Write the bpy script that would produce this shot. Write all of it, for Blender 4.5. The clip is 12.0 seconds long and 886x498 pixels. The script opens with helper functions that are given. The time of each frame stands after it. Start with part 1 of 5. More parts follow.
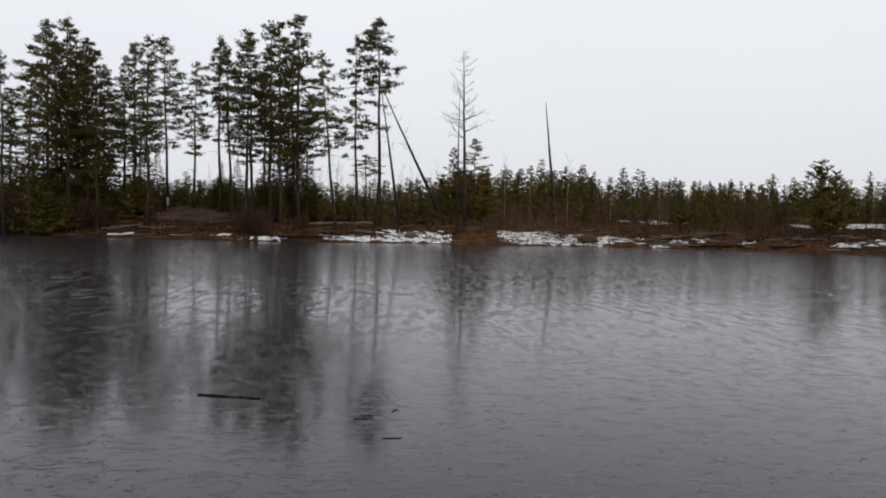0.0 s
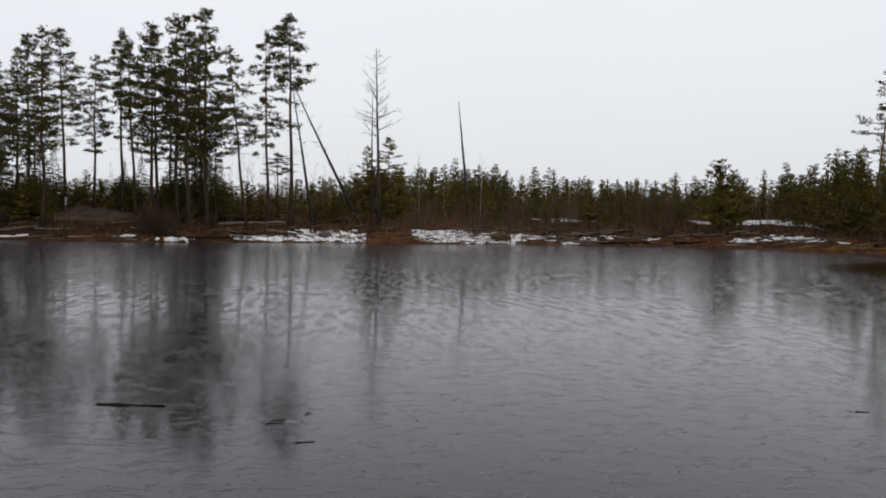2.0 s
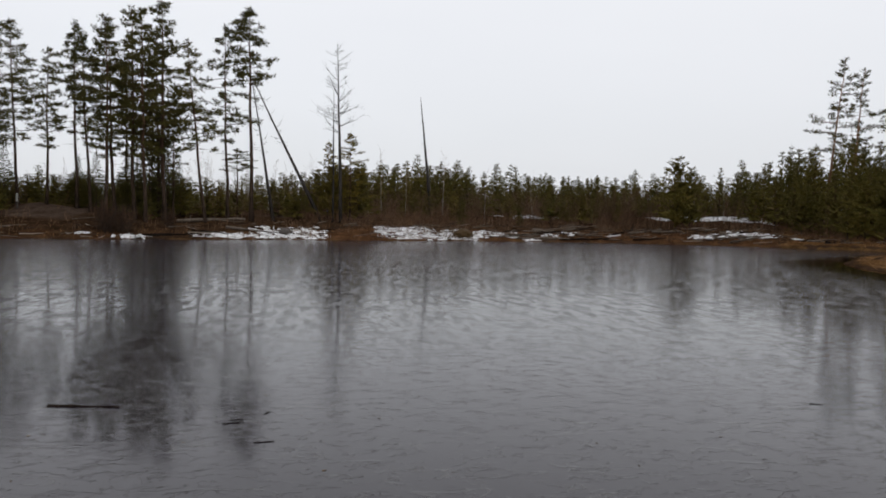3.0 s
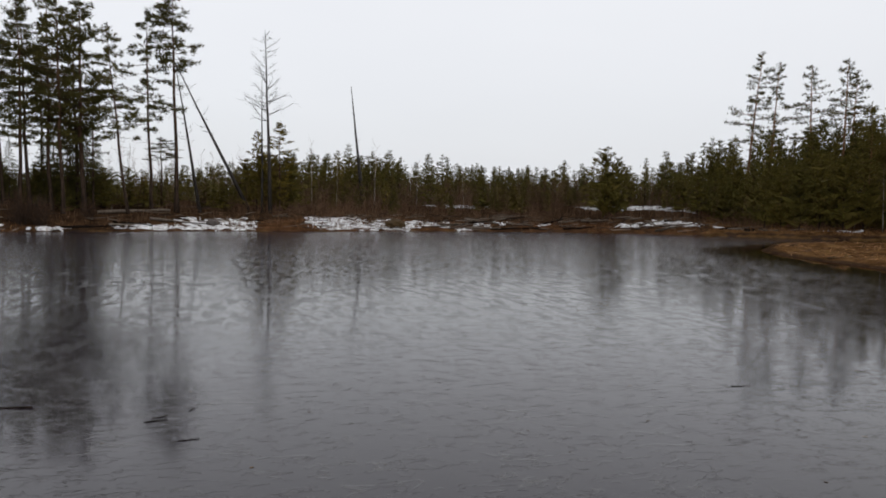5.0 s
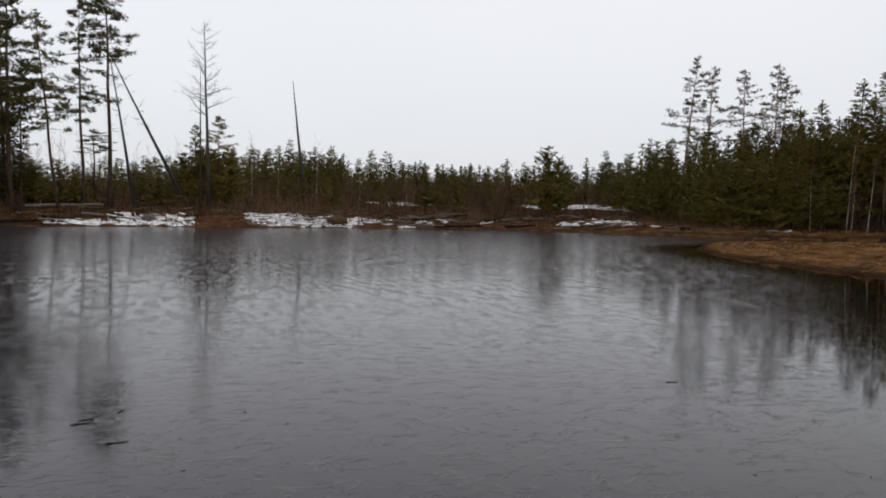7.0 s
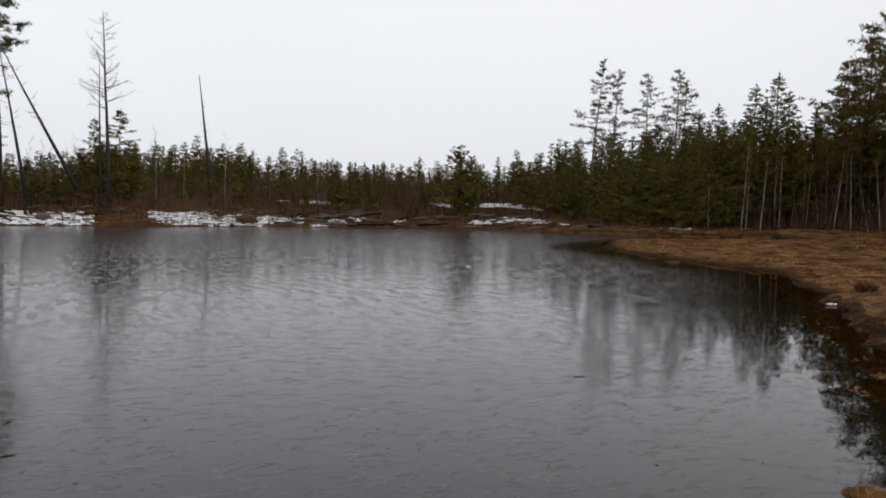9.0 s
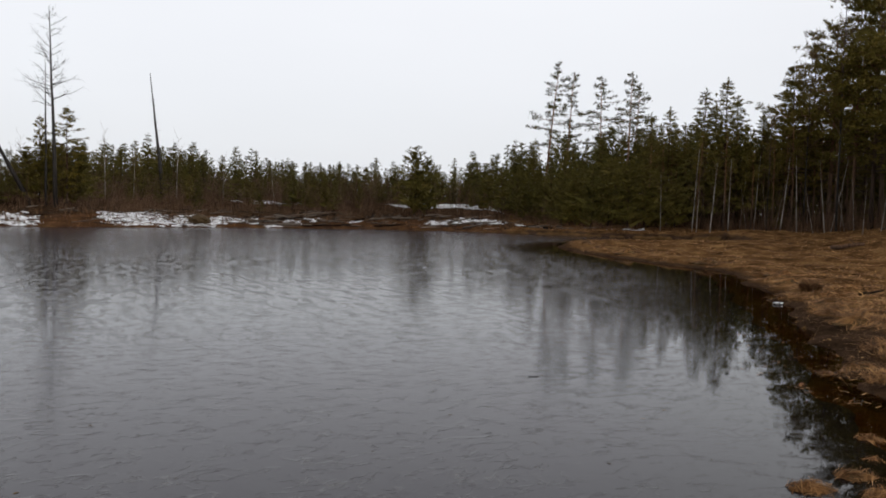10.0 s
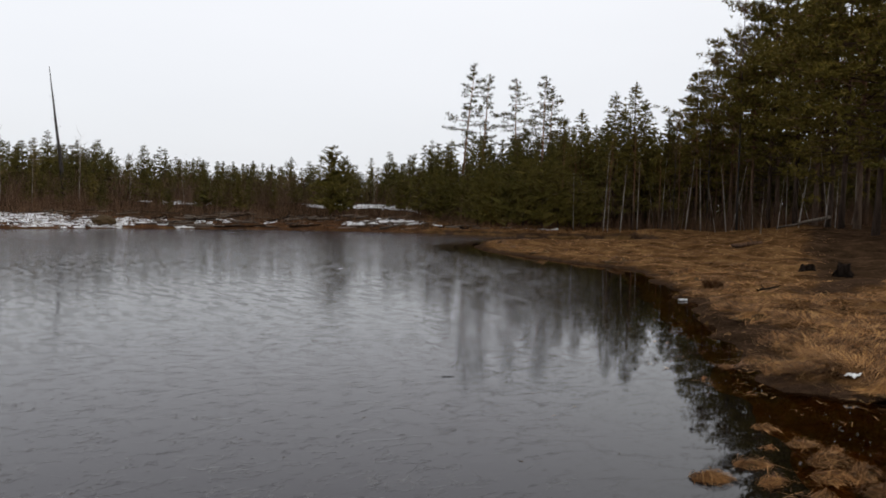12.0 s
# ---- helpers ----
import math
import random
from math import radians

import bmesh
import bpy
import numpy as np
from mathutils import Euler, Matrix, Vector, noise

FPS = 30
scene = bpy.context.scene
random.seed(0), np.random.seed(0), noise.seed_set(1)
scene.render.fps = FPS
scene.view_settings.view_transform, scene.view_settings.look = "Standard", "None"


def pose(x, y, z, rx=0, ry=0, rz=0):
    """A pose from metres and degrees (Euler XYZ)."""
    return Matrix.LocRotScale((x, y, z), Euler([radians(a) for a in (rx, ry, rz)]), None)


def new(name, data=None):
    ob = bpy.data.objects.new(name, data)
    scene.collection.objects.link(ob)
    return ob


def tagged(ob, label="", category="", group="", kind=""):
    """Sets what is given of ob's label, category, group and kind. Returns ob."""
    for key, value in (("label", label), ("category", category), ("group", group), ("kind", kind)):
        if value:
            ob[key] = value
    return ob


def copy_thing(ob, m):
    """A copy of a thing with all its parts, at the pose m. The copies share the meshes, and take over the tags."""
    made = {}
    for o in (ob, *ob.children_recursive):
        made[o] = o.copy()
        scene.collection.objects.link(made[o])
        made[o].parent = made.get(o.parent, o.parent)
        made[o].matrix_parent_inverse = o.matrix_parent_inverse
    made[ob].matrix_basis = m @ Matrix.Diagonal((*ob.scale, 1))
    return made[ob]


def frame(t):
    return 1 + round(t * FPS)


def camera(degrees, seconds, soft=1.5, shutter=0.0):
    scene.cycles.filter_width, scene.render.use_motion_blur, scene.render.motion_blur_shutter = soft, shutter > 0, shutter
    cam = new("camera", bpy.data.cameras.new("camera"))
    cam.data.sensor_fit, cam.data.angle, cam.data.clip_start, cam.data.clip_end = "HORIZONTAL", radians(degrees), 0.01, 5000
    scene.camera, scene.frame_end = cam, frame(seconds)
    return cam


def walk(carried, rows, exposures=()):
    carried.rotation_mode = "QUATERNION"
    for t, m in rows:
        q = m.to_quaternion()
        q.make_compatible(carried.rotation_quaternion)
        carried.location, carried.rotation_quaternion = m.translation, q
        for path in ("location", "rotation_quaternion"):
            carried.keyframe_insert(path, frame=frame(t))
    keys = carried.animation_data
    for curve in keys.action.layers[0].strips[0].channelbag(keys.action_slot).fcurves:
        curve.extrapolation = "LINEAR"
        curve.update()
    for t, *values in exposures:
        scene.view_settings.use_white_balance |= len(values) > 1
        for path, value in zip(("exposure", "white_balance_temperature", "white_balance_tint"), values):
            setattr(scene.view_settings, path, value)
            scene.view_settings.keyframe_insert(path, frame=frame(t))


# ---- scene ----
cam = camera(60.78, 12.0, soft=1.8)
EYE = 1.8
# seconds, place, turn
ROWS = [
    (0, 0, 0, 0, 87.542, -1.357, 0.058),
    (0.5, 0.0056, 0.0212, -0.0032, 87.603, -1.185, -1.505),
    (1, 0.0112, 0.0423, -0.0063, 87.595, -1.146, -2.925),
    (1.5, 0.017, 0.063, -0.0094, 87.551, -0.989, -4.353),
    (2, 0.023, 0.0831, -0.0123, 87.586, -0.996, -6.401),
    (2.5, 0.0292, 0.1026, -0.0151, 87.418, -0.992, -7.754),
    (3, 0.0357, 0.1213, -0.0178, 87.394, -1.011, -9.25),
    (5, 0.0655, 0.1856, -0.026, 86.729, -0.789, -14.38),
    (5.5, 0.0741, 0.1985, -0.0274, 86.658, -1.04, -15.623),
    (6, 0.0831, 0.2102, -0.0286, 86.651, -1.135, -16.388),
    (6.5, 0.0927, 0.2205, -0.0294, 86.693, -1.361, -17.424),
    (7, 0.1027, 0.2295, -0.0299, 86.605, -1.326, -18.68),
    (9, 0.1473, 0.2531, -0.0295, 86.64, -1.394, -25.229),
    (9.5, 0.1594, 0.2564, -0.0288, 86.682, -1.45, -26.938),
    (10, 0.1717, 0.2589, -0.0279, 86.777, -1.513, -28.507),
    (10.5, 0.1844, 0.2607, -0.0269, 86.719, -1.699, -30.176),
    (11, 0.1972, 0.2619, -0.0258, 86.776, -1.733, -31.446),
    (11.5, 0.2102, 0.2629, -0.0246, 86.816, -1.853, -33.237),
    (12, 0.2232, 0.2636, -0.0234, 86.958, -1.488, -34.739),
]
walk(cam, [(t, pose(x, y, EYE + z, rx, ry, rz)) for t, x, y, z, rx, ry, rz in ROWS], [(0.0, 0.0), (6.5, 0.02), (12.0, 0.12)])

# ---------------------------------------------------------------- overcast sky
world = bpy.data.worlds.new("overcast_sky")
scene.world = world
world.use_nodes = True
wn, wl = world.node_tree.nodes, world.node_tree.links
wn.clear()
w_out, w_bg = wn.new("ShaderNodeOutputWorld"), wn.new("ShaderNodeBackground")
w_sky = wn.new("ShaderNodeTexSky")
w_sky.sky_type, w_sky.sun_disc = "NISHITA", False
w_sky.sun_elevation, w_sky.sun_rotation, w_sky.dust_density = radians(28), radians(150), 3.0
w_dim = wn.new("ShaderNodeVectorMath")
w_dim.operation = "SCALE"
w_dim.inputs["Scale"].default_value = 0.10
w_co, w_map, w_noise = wn.new("ShaderNodeTexCoord"), wn.new("ShaderNodeMapping"), wn.new("ShaderNodeTexNoise")
w_map.inputs["Scale"].default_value = (1.0, 1.0, 3.2)
w_noise.inputs["Scale"].default_value, w_noise.inputs["Detail"].default_value = 1.6, 4.0
w_sep, w_add = wn.new("ShaderNodeSeparateXYZ"), wn.new("ShaderNodeMath")
w_add.operation = "MULTIPLY_ADD"
w_add.inputs[1].default_value = 0.20
w_ramp = wn.new("ShaderNodeValToRGB")
w_ramp.color_ramp.elements[0].position, w_ramp.color_ramp.elements[0].color = 0.02, (0.78, 0.80, 0.84, 1)
w_ramp.color_ramp.elements[1].position, w_ramp.color_ramp.elements[1].color = 0.45, (1.02, 1.03, 1.07, 1)
w_mix = wn.new("ShaderNodeMix")
w_mix.data_type = "RGBA"
w_mix.inputs["Factor"].default_value = 0.9
wl.new(w_co.outputs["Generated"], w_map.inputs["Vector"])
wl.new(w_map.outputs["Vector"], w_noise.inputs["Vector"])
wl.new(w_co.outputs["Generated"], w_sep.inputs["Vector"])
wl.new(w_noise.outputs["Fac"], w_add.inputs[0])
wl.new(w_sep.outputs["Z"], w_add.inputs[2])
wl.new(w_add.outputs["Value"], w_ramp.inputs["Fac"])
wl.new(w_sky.outputs["Color"], w_dim.inputs[0])
wl.new(w_dim.outputs["Vector"], w_mix.inputs["A"])
wl.new(w_ramp.outputs["Color"], w_mix.inputs["B"])
wl.new(w_mix.outputs["Result"], w_bg.inputs["Color"])
wl.new(w_bg.outputs["Background"], w_out.inputs["Surface"])
w_bg.inputs["Strength"].default_value = 0.94

sun = new("sun", bpy.data.lights.new("sun", "SUN"))
sun.data.energy, sun.data.angle, sun.data.color = 0.5, radians(40), (1.0, 0.96, 0.9)
sun.matrix_basis = pose(0, 0, 60, 62, 0, 30)


# ---------------------------------------------------------------- materials
def material(name, rough=0.85, spec=0.3):
    m = bpy.data.materials.new(name)
    m.use_nodes = True
    b = m.node_tree.nodes["Principled BSDF"]
    b.inputs["Roughness"].default_value = rough
    b.inputs["Specular IOR Level"].default_value = spec
    return m, m.node_tree.nodes, m.node_tree.links, b


def node(nodes, kind, **values):
    n = nodes.new(kind)
    for key, v in values.items():
        n.inputs[key].default_value = v
    return n


def noise_tex(nodes, links, scale, detail=4.0, where=None, stretch=None, rough=0.6):
    """A noise texture in metres of the thing's own space (or of `where`)."""
    if where is None:
        where = nodes.new("ShaderNodeTexCoord").outputs["Object"]
    if stretch:
        mp = node(nodes, "ShaderNodeMapping", Scale=stretch)
        links.new(where, mp.inputs["Vector"])
        where = mp.outputs["Vector"]
    n = node(nodes, "ShaderNodeTexNoise", Scale=scale, Detail=detail, Roughness=rough)
    links.new(where, n.inputs["Vector"])
    return n.outputs["Fac"]


def ramp(nodes, links, fac, stops):
    r = nodes.new("ShaderNodeValToRGB")
    while len(r.color_ramp.elements) < len(stops):
        r.color_ramp.elements.new(0.5)
    for e, (p, c) in zip(r.color_ramp.elements, stops):
        e.position, e.color = p, (*c, 1)
    links.new(fac, r.inputs["Fac"])
    return r.outputs["Color"]


def blend(nodes, links, fac, a, b, how="MIX"):
    m = nodes.new("ShaderNodeMix")
    m.data_type, m.blend_type = "RGBA", how
    for sock, v in ((m.inputs["Factor"], fac), (m.inputs["A"], a), (m.inputs["B"], b)):
        if isinstance(v, (int, float)):
            sock.default_value = v
        elif isinstance(v, tuple):
            sock.default_value = (*v, 1)
        else:
            links.new(v, sock)
    return m.outputs["Result"]


def bump(nodes, links, b, height, strength, distance):
    n = node(nodes, "ShaderNodeBump", Strength=strength, Distance=distance)
    links.new(height, n.inputs["Height"])
    links.new(n.outputs["Normal"], b.inputs["Normal"])


def island_material(name, dark, light, odd, rough=0.75, patches=0.0):
    """Leaves, needles and blades: each piece has its own tone, each plant its own cast."""
    m, n, l, b = material(name, rough, 0.08)
    geo, info = n.new("ShaderNodeNewGeometry"), n.new("ShaderNodeObjectInfo")
    c = ramp(n, l, geo.outputs["Random Per Island"], [(0.0, dark), (0.62, light), (1.0, odd)])
    c2 = ramp(n, l, info.outputs["Random"], [(0.0, (0.84, 0.86, 0.88)), (1.0, (1.14, 1.08, 0.96))])
    c = blend(n, l, 1.0, c, c2, "MULTIPLY")
    if patches:
        # noise patches put lit tops and shaded gaps between clumps into the straw colour
        wet = ramp(n, l, noise_tex(n, l, 1.1, 4.0), [(0.36, (1 - patches, 1 - 1.06 * patches, 1 - 1.1 * patches)), (0.58, (1.12, 1.1, 1.05))])
        c = blend(n, l, 1.0, c, wet, "MULTIPLY")
    l.new(c, b.inputs["Base Color"])
    return m


def bark_material(name, low, high, crack, grain=9.0, spec=0.15):
    m, n, l, b = material(name, 0.95, spec)
    co = n.new("ShaderNodeTexCoord")
    sep = n.new("ShaderNodeSeparateXYZ")
    l.new(co.outputs["Generated"], sep.inputs["Vector"])
    wob = noise_tex(n, l, 0.8, 3.0)
    up = node(n, "ShaderNodeMath")
    up.operation = "MULTIPLY_ADD"
    up.inputs[1].default_value = 0.25
    l.new(wob, up.inputs[0])
    l.new(sep.outputs["Z"], up.inputs[2])
    body = ramp(n, l, up.outputs["Value"], [(0.25, low), (0.75, high)])
    fis = noise_tex(n, l, grain, 5.0, stretch=(1, 1, 0.18))
    dark = ramp(n, l, fis, [(0.38, crack), (0.6, (1, 1, 1))])
    l.new(blend(n, l, 1.0, body, dark, "MULTIPLY"), b.inputs["Base Color"])
    bump(n, l, b, fis, 0.9, 0.05)
    return m


NEEDLES = island_material("pine_needles", (0.036, 0.036, 0.010), (0.068, 0.063, 0.017), (0.112, 0.094, 0.028))
NEEDLES_OLIVE = island_material("olive_pine_needles", (0.066, 0.056, 0.010), (0.130, 0.104, 0.020), (0.215, 0.155, 0.040))
NEEDLES_SPRUCE = island_material("spruce_needles", (0.056, 0.051, 0.012), (0.092, 0.081, 0.018), (0.140, 0.113, 0.030))
NEEDLES_WARM = island_material("dark_evergreen_needles", (0.070, 0.062, 0.014), (0.118, 0.100, 0.023), (0.180, 0.140, 0.042))
TWIGS = island_material("bare_twigs", (0.058, 0.036, 0.024), (0.125, 0.075, 0.048), (0.190, 0.120, 0.080))
DARK_TWIGS = island_material("dark_wet_twigs", (0.016, 0.012, 0.010), (0.036, 0.026, 0.020), (0.060, 0.042, 0.032))
STRAW = island_material("dry_straw", (0.062, 0.029, 0.011), (0.225, 0.110, 0.042), (0.500, 0.290, 0.130), 0.7, 0.6)
STRAW_PALE = island_material("pale_dry_straw", (0.140, 0.062, 0.019), (0.360, 0.185, 0.066), (0.540, 0.325, 0.135), 0.7, 0.45)
STRAW_RUST = island_material("rusty_bank_grass", (0.050, 0.024, 0.011), (0.120, 0.058, 0.025), (0.220, 0.125, 0.058), 0.8)
SEDGE = island_material("dark_sedge", (0.030, 0.020, 0.010), (0.065, 0.042, 0.020), (0.120, 0.078, 0.036), 0.8)
STICKS = island_material("strewn_wood", (0.018, 0.013, 0.010), (0.060, 0.044, 0.033), (0.300, 0.250, 0.200), 0.9)
BARK = bark_material("pine_bark", (0.055, 0.037, 0.027), (0.105, 0.058, 0.033), (0.35, 0.33, 0.32))
BARK_ORANGE = bark_material("orange_pine_bark", (0.100, 0.068, 0.048), (0.270, 0.135, 0.062), (0.45, 0.40, 0.38))
BARK_DEAD = bark_material("dead_grey_wood", (0.040, 0.034, 0.030), (0.085, 0.076, 0.070), (0.45, 0.44, 0.43), 12.0)
DRIFT = bark_material("weathered_driftwood", (0.075, 0.058, 0.044), (0.170, 0.140, 0.112), (0.35, 0.32, 0.30), 12.0)
CHAR = bark_material("wet_black_wood", (0.008, 0.006, 0.005), (0.018, 0.013, 0.010), (0.35, 0.33, 0.30), 14.0, 0.02)


def birch_material():
    m, n, l, b = material("birch_bark", 0.7, 0.3)
    marks = noise_tex(n, l, 5.0, 4.0, stretch=(1.0, 1.0, 3.0))
    big = noise_tex(n, l, 0.5, 2.0)
    body = ramp(n, l, big, [(0.35, (0.16, 0.135, 0.11)), (0.65, (0.52, 0.48, 0.43))])
    spots = ramp(n, l, marks, [(0.36, (0.10, 0.09, 0.085)), (0.46, (1, 1, 1))])
    l.new(blend(n, l, 1.0, body, spots, "MULTIPLY"), b.inputs["Base Color"])
    return m


BIRCH = birch_material()


def ground_material():
    """Forest litter, sand on the mound, straw on the low shore, rusty grass along the far bank, mud at the edge."""
    m, n, l, b = material("shore_ground", 1.0, 0.0)
    big, mid, fine = noise_tex(n, l, 0.22, 4.0), noise_tex(n, l, 1.3, 5.0), noise_tex(n, l, 11.0, 6.0)
    litter = ramp(n, l, mid, [(0.30, (0.019, 0.012, 0.007)), (0.55, (0.044, 0.026, 0.015)), (0.75, (0.080, 0.048, 0.027))])
    rust = ramp(n, l, mid, [(0.28, (0.034, 0.018, 0.010)), (0.55, (0.078, 0.039, 0.019)), (0.75, (0.135, 0.074, 0.037))])
    straw = ramp(n, l, mid, [(0.32, (0.036, 0.018, 0.008)), (0.52, (0.110, 0.058, 0.024)), (0.72, (0.225, 0.130, 0.054))])
    sand = ramp(n, l, mid, [(0.3, (0.045, 0.031, 0.023)), (0.7, (0.105, 0.075, 0.058))])
    mud = ramp(n, l, mid, [(0.3, (0.018, 0.011, 0.007)), (0.7, (0.060, 0.036, 0.022))])
    peat = ramp(n, l, mid, [(0.3, (0.048, 0.027, 0.011)), (0.7, (0.130, 0.074, 0.030))])
    c = litter
    for name, colour in (("rust", rust), ("straw", straw), ("sand", sand), ("mud", mud), ("peat", peat)):
        at = n.new("ShaderNodeAttribute")
        at.attribute_name = name
        edge = node(n, "ShaderNodeMath")
        edge.operation = "MULTIPLY_ADD"
        edge.inputs[1].default_value = 0.9
        l.new(big if name != "mud" else mid, edge.inputs[0])
        l.new(at.outputs["Fac"], edge.inputs[2])
        f = ramp(n, l, edge.outputs["Value"], [(0.80, (0, 0, 0)), (1.05, (1, 1, 1))])
        c = blend(n, l, f, c, colour)
    grain = ramp(n, l, fine, [(0.3, (0.62, 0.62, 0.62)), (0.7, (1.25, 1.22, 1.18))])
    l.new(blend(n, l, 1.0, c, grain, "MULTIPLY"), b.inputs["Base Color"])
    bump(n, l, b, fine, 0.9, 0.08)
    return m


def snow_material():
    m, n, l, b = material("old_snow", 0.75, 0.3)
    f, g = noise_tex(n, l, 1.6, 5.0), noise_tex(n, l, 4.5, 6.0, None, (0.6, 2.0, 1.0), 0.7)
    dirt = ramp(n, l, f, [(0.30, (0.30, 0.26, 0.22)), (0.46, (0.66, 0.66, 0.67)), (0.7, (0.82, 0.84, 0.86))])
    specks = ramp(n, l, g, [(0.40, (0.16, 0.12, 0.09)), (0.48, (1, 1, 1))])
    l.new(blend(n, l, 1.0, dirt, specks, "MULTIPLY"), b.inputs["Base Color"])
    bump(n, l, b, g, 0.5, 0.04)
    return m


def ice_material():
    """Thin wet lake ice: near-black depth, blurred gloss, frozen needles and feathers in its skin; glassier where it thaws."""
    m, n, l, b = material("wet_lake_ice", 0.14, 0.5)
    b.inputs["IOR"].default_value = 1.31
    co = n.new("ShaderNodeTexCoord").outputs["Object"]
    at = n.new("ShaderNodeAttribute")
    at.attribute_name = "melt"

    def strokes(scale, turn, mask_scale):
        """Thin broken curved lines, as long needles frozen into the skin."""
        mp = node(n, "ShaderNodeMapping", Rotation=(0, 0, turn), Scale=(1.0, 1.9, 1.0), Location=(turn * 7, 3, 0))
        l.new(co, mp.inputs["Vector"])
        tx = node(n, "ShaderNodeTexNoise", Scale=scale, Detail=2.5, Roughness=0.5, Distortion=0.7)
        l.new(mp.outputs["Vector"], tx.inputs["Vector"])
        line = ramp(n, l, tx.outputs["Fac"], [(0.475, (0, 0, 0)), (0.498, (1, 1, 1)), (0.502, (1, 1, 1)), (0.525, (0, 0, 0))])
        broken = ramp(n, l, noise_tex(n, l, mask_scale, 2.0, mp.outputs["Vector"]), [(0.51, (0, 0, 0)), (0.60, (1, 1, 1))])
        return blend(n, l, 1.0, line, broken, "MULTIPLY")

    lines = blend(n, l, 1.0, strokes(2.6, 0.3, 2.6), strokes(4.2, 1.7, 3.4), "ADD")
    lines = blend(n, l, 1.0, lines, strokes(1.3, 2.6, 1.7), "ADD")
    lines = blend(n, l, 1.0, lines, strokes(6.0, 1.0, 4.0), "ADD")
    patches = noise_tex(n, l, 0.16, 4.0)

    def times(a, b):
        m2 = n.new("ShaderNodeMath")
        m2.operation = "MULTIPLY"
        l.new(a, m2.inputs[0])
        if isinstance(b, float):
            m2.inputs[1].default_value = b
        else:
            l.new(b, m2.inputs[1])
        return m2.outputs["Value"]

    swell = noise_tex(n, l, 4.0, 2.0, co, (1.0, 0.6, 1.0), 0.5)
    both = n.new("ShaderNodeMath")
    l.new(times(lines, 0.0010), both.inputs[0])
    l.new(times(swell, 0.0014), both.inputs[1])
    calm = node(n, "ShaderNodeMapRange")
    calm.inputs["To Min"].default_value, calm.inputs["To Max"].default_value = 1.0, 0.10
    l.new(at.outputs["Fac"], calm.inputs["Value"])
    bp = node(n, "ShaderNodeBump", Strength=1.0, Distance=1.0)
    l.new(times(both.outputs["Value"], calm.outputs["Result"]), bp.inputs["Height"])
    l.new(bp.outputs["Normal"], b.inputs["Normal"])
    fl = n.new("ShaderNodeAttribute")
    fl.attribute_name = "flecked"
    dashes = ramp(n, l, noise_tex(n, l, 5.0, 2.0, co, (1.0, 0.26, 1.0), 0.5), [(0.50, (0, 0, 0)), (0.55, (1, 1, 1))])
    bands = ramp(n, l, noise_tex(n, l, 0.55, 3.0, co), [(0.36, (0.25, 0.25, 0.25)), (0.62, (1, 1, 1))])
    flecks = times(blend(n, l, 1.0, dashes, bands, "MULTIPLY"), fl.outputs["Fac"])
    frosted = n.new("ShaderNodeMath")
    frosted.operation = "MAXIMUM"
    l.new(flecks, frosted.inputs[0])
    l.new(times(lines, 0.6), frosted.inputs[1])
    frosted = frosted.outputs["Value"]
    tone = blend(n, l, frosted, (0.0150, 0.0115, 0.0165), (0.080, 0.078, 0.077))
    tone = blend(n, l, at.outputs["Fac"], tone, (0.004, 0.003, 0.002))
    l.new(tone, b.inputs["Base Color"])
    dull = node(n, "ShaderNodeMapRange")
    dull.inputs["To Min"].default_value, dull.inputs["To Max"].default_value = 0.5, 0.20
    l.new(frosted, dull.inputs["Value"])
    l.new(dull.outputs["Result"], b.inputs["Specular IOR Level"])
    r = ramp(n, l, patches, [(0.35, (0.078, 0.078, 0.078)), (0.65, (0.112, 0.112, 0.112))])
    fr = n.new("ShaderNodeAttribute")
    fr.attribute_name = "frost"
    r = blend(n, l, fr.outputs["Fac"], r, (0.15, 0.15, 0.15))
    r = blend(n, l, flecks, r, (0.30, 0.30, 0.30))
    l.new(blend(n, l, at.outputs["Fac"], r, (0.015, 0.015, 0.015)), b.inputs["Roughness"])
    return m


def water_material():
    """Clear brown bog water: the bed shows through, the sky and trees mirror in it."""
    m = bpy.data.materials.new("brown_water")
    m.use_nodes = True
    n, l = m.node_tree.nodes, m.node_tree.links
    n.clear()
    out, mix, fr = n.new("ShaderNodeOutputMaterial"), n.new("ShaderNodeMixShader"), n.new("ShaderNodeFresnel")
    fr.inputs["IOR"].default_value = 1.31
    clear, gloss = n.new("ShaderNodeBsdfTransparent"), n.new("ShaderNodeBsdfGlossy")
    clear.inputs["Color"].default_value = (0.50, 0.35, 0.18, 1)
    gloss.inputs["Roughness"].default_value = 0.015
    bm = node(n, "ShaderNodeBump", Strength=0.03, Distance=0.02)
    l.new(noise_tex(n, l, 2.5, 2.0), bm.inputs["Height"])
    l.new(bm.outputs["Normal"], gloss.inputs["Normal"])
    l.new(fr.outputs["Fac"], mix.inputs["Fac"])
    l.new(clear.outputs["BSDF"], mix.inputs[1])
    l.new(gloss.outputs["BSDF"], mix.inputs[2])
    l.new(mix.outputs["Shader"], out.inputs["Surface"])
    return m


def plain_material(name, colour, rough=0.6):
    m, n, l, b = material(name, rough, 0.4)
    c = ramp(n, l, noise_tex(n, l, 20.0, 4.0), [(0.3, tuple(v * 0.7 for v in colour)), (0.7, colour)])
    l.new(c, b.inputs["Base Color"])
    return m


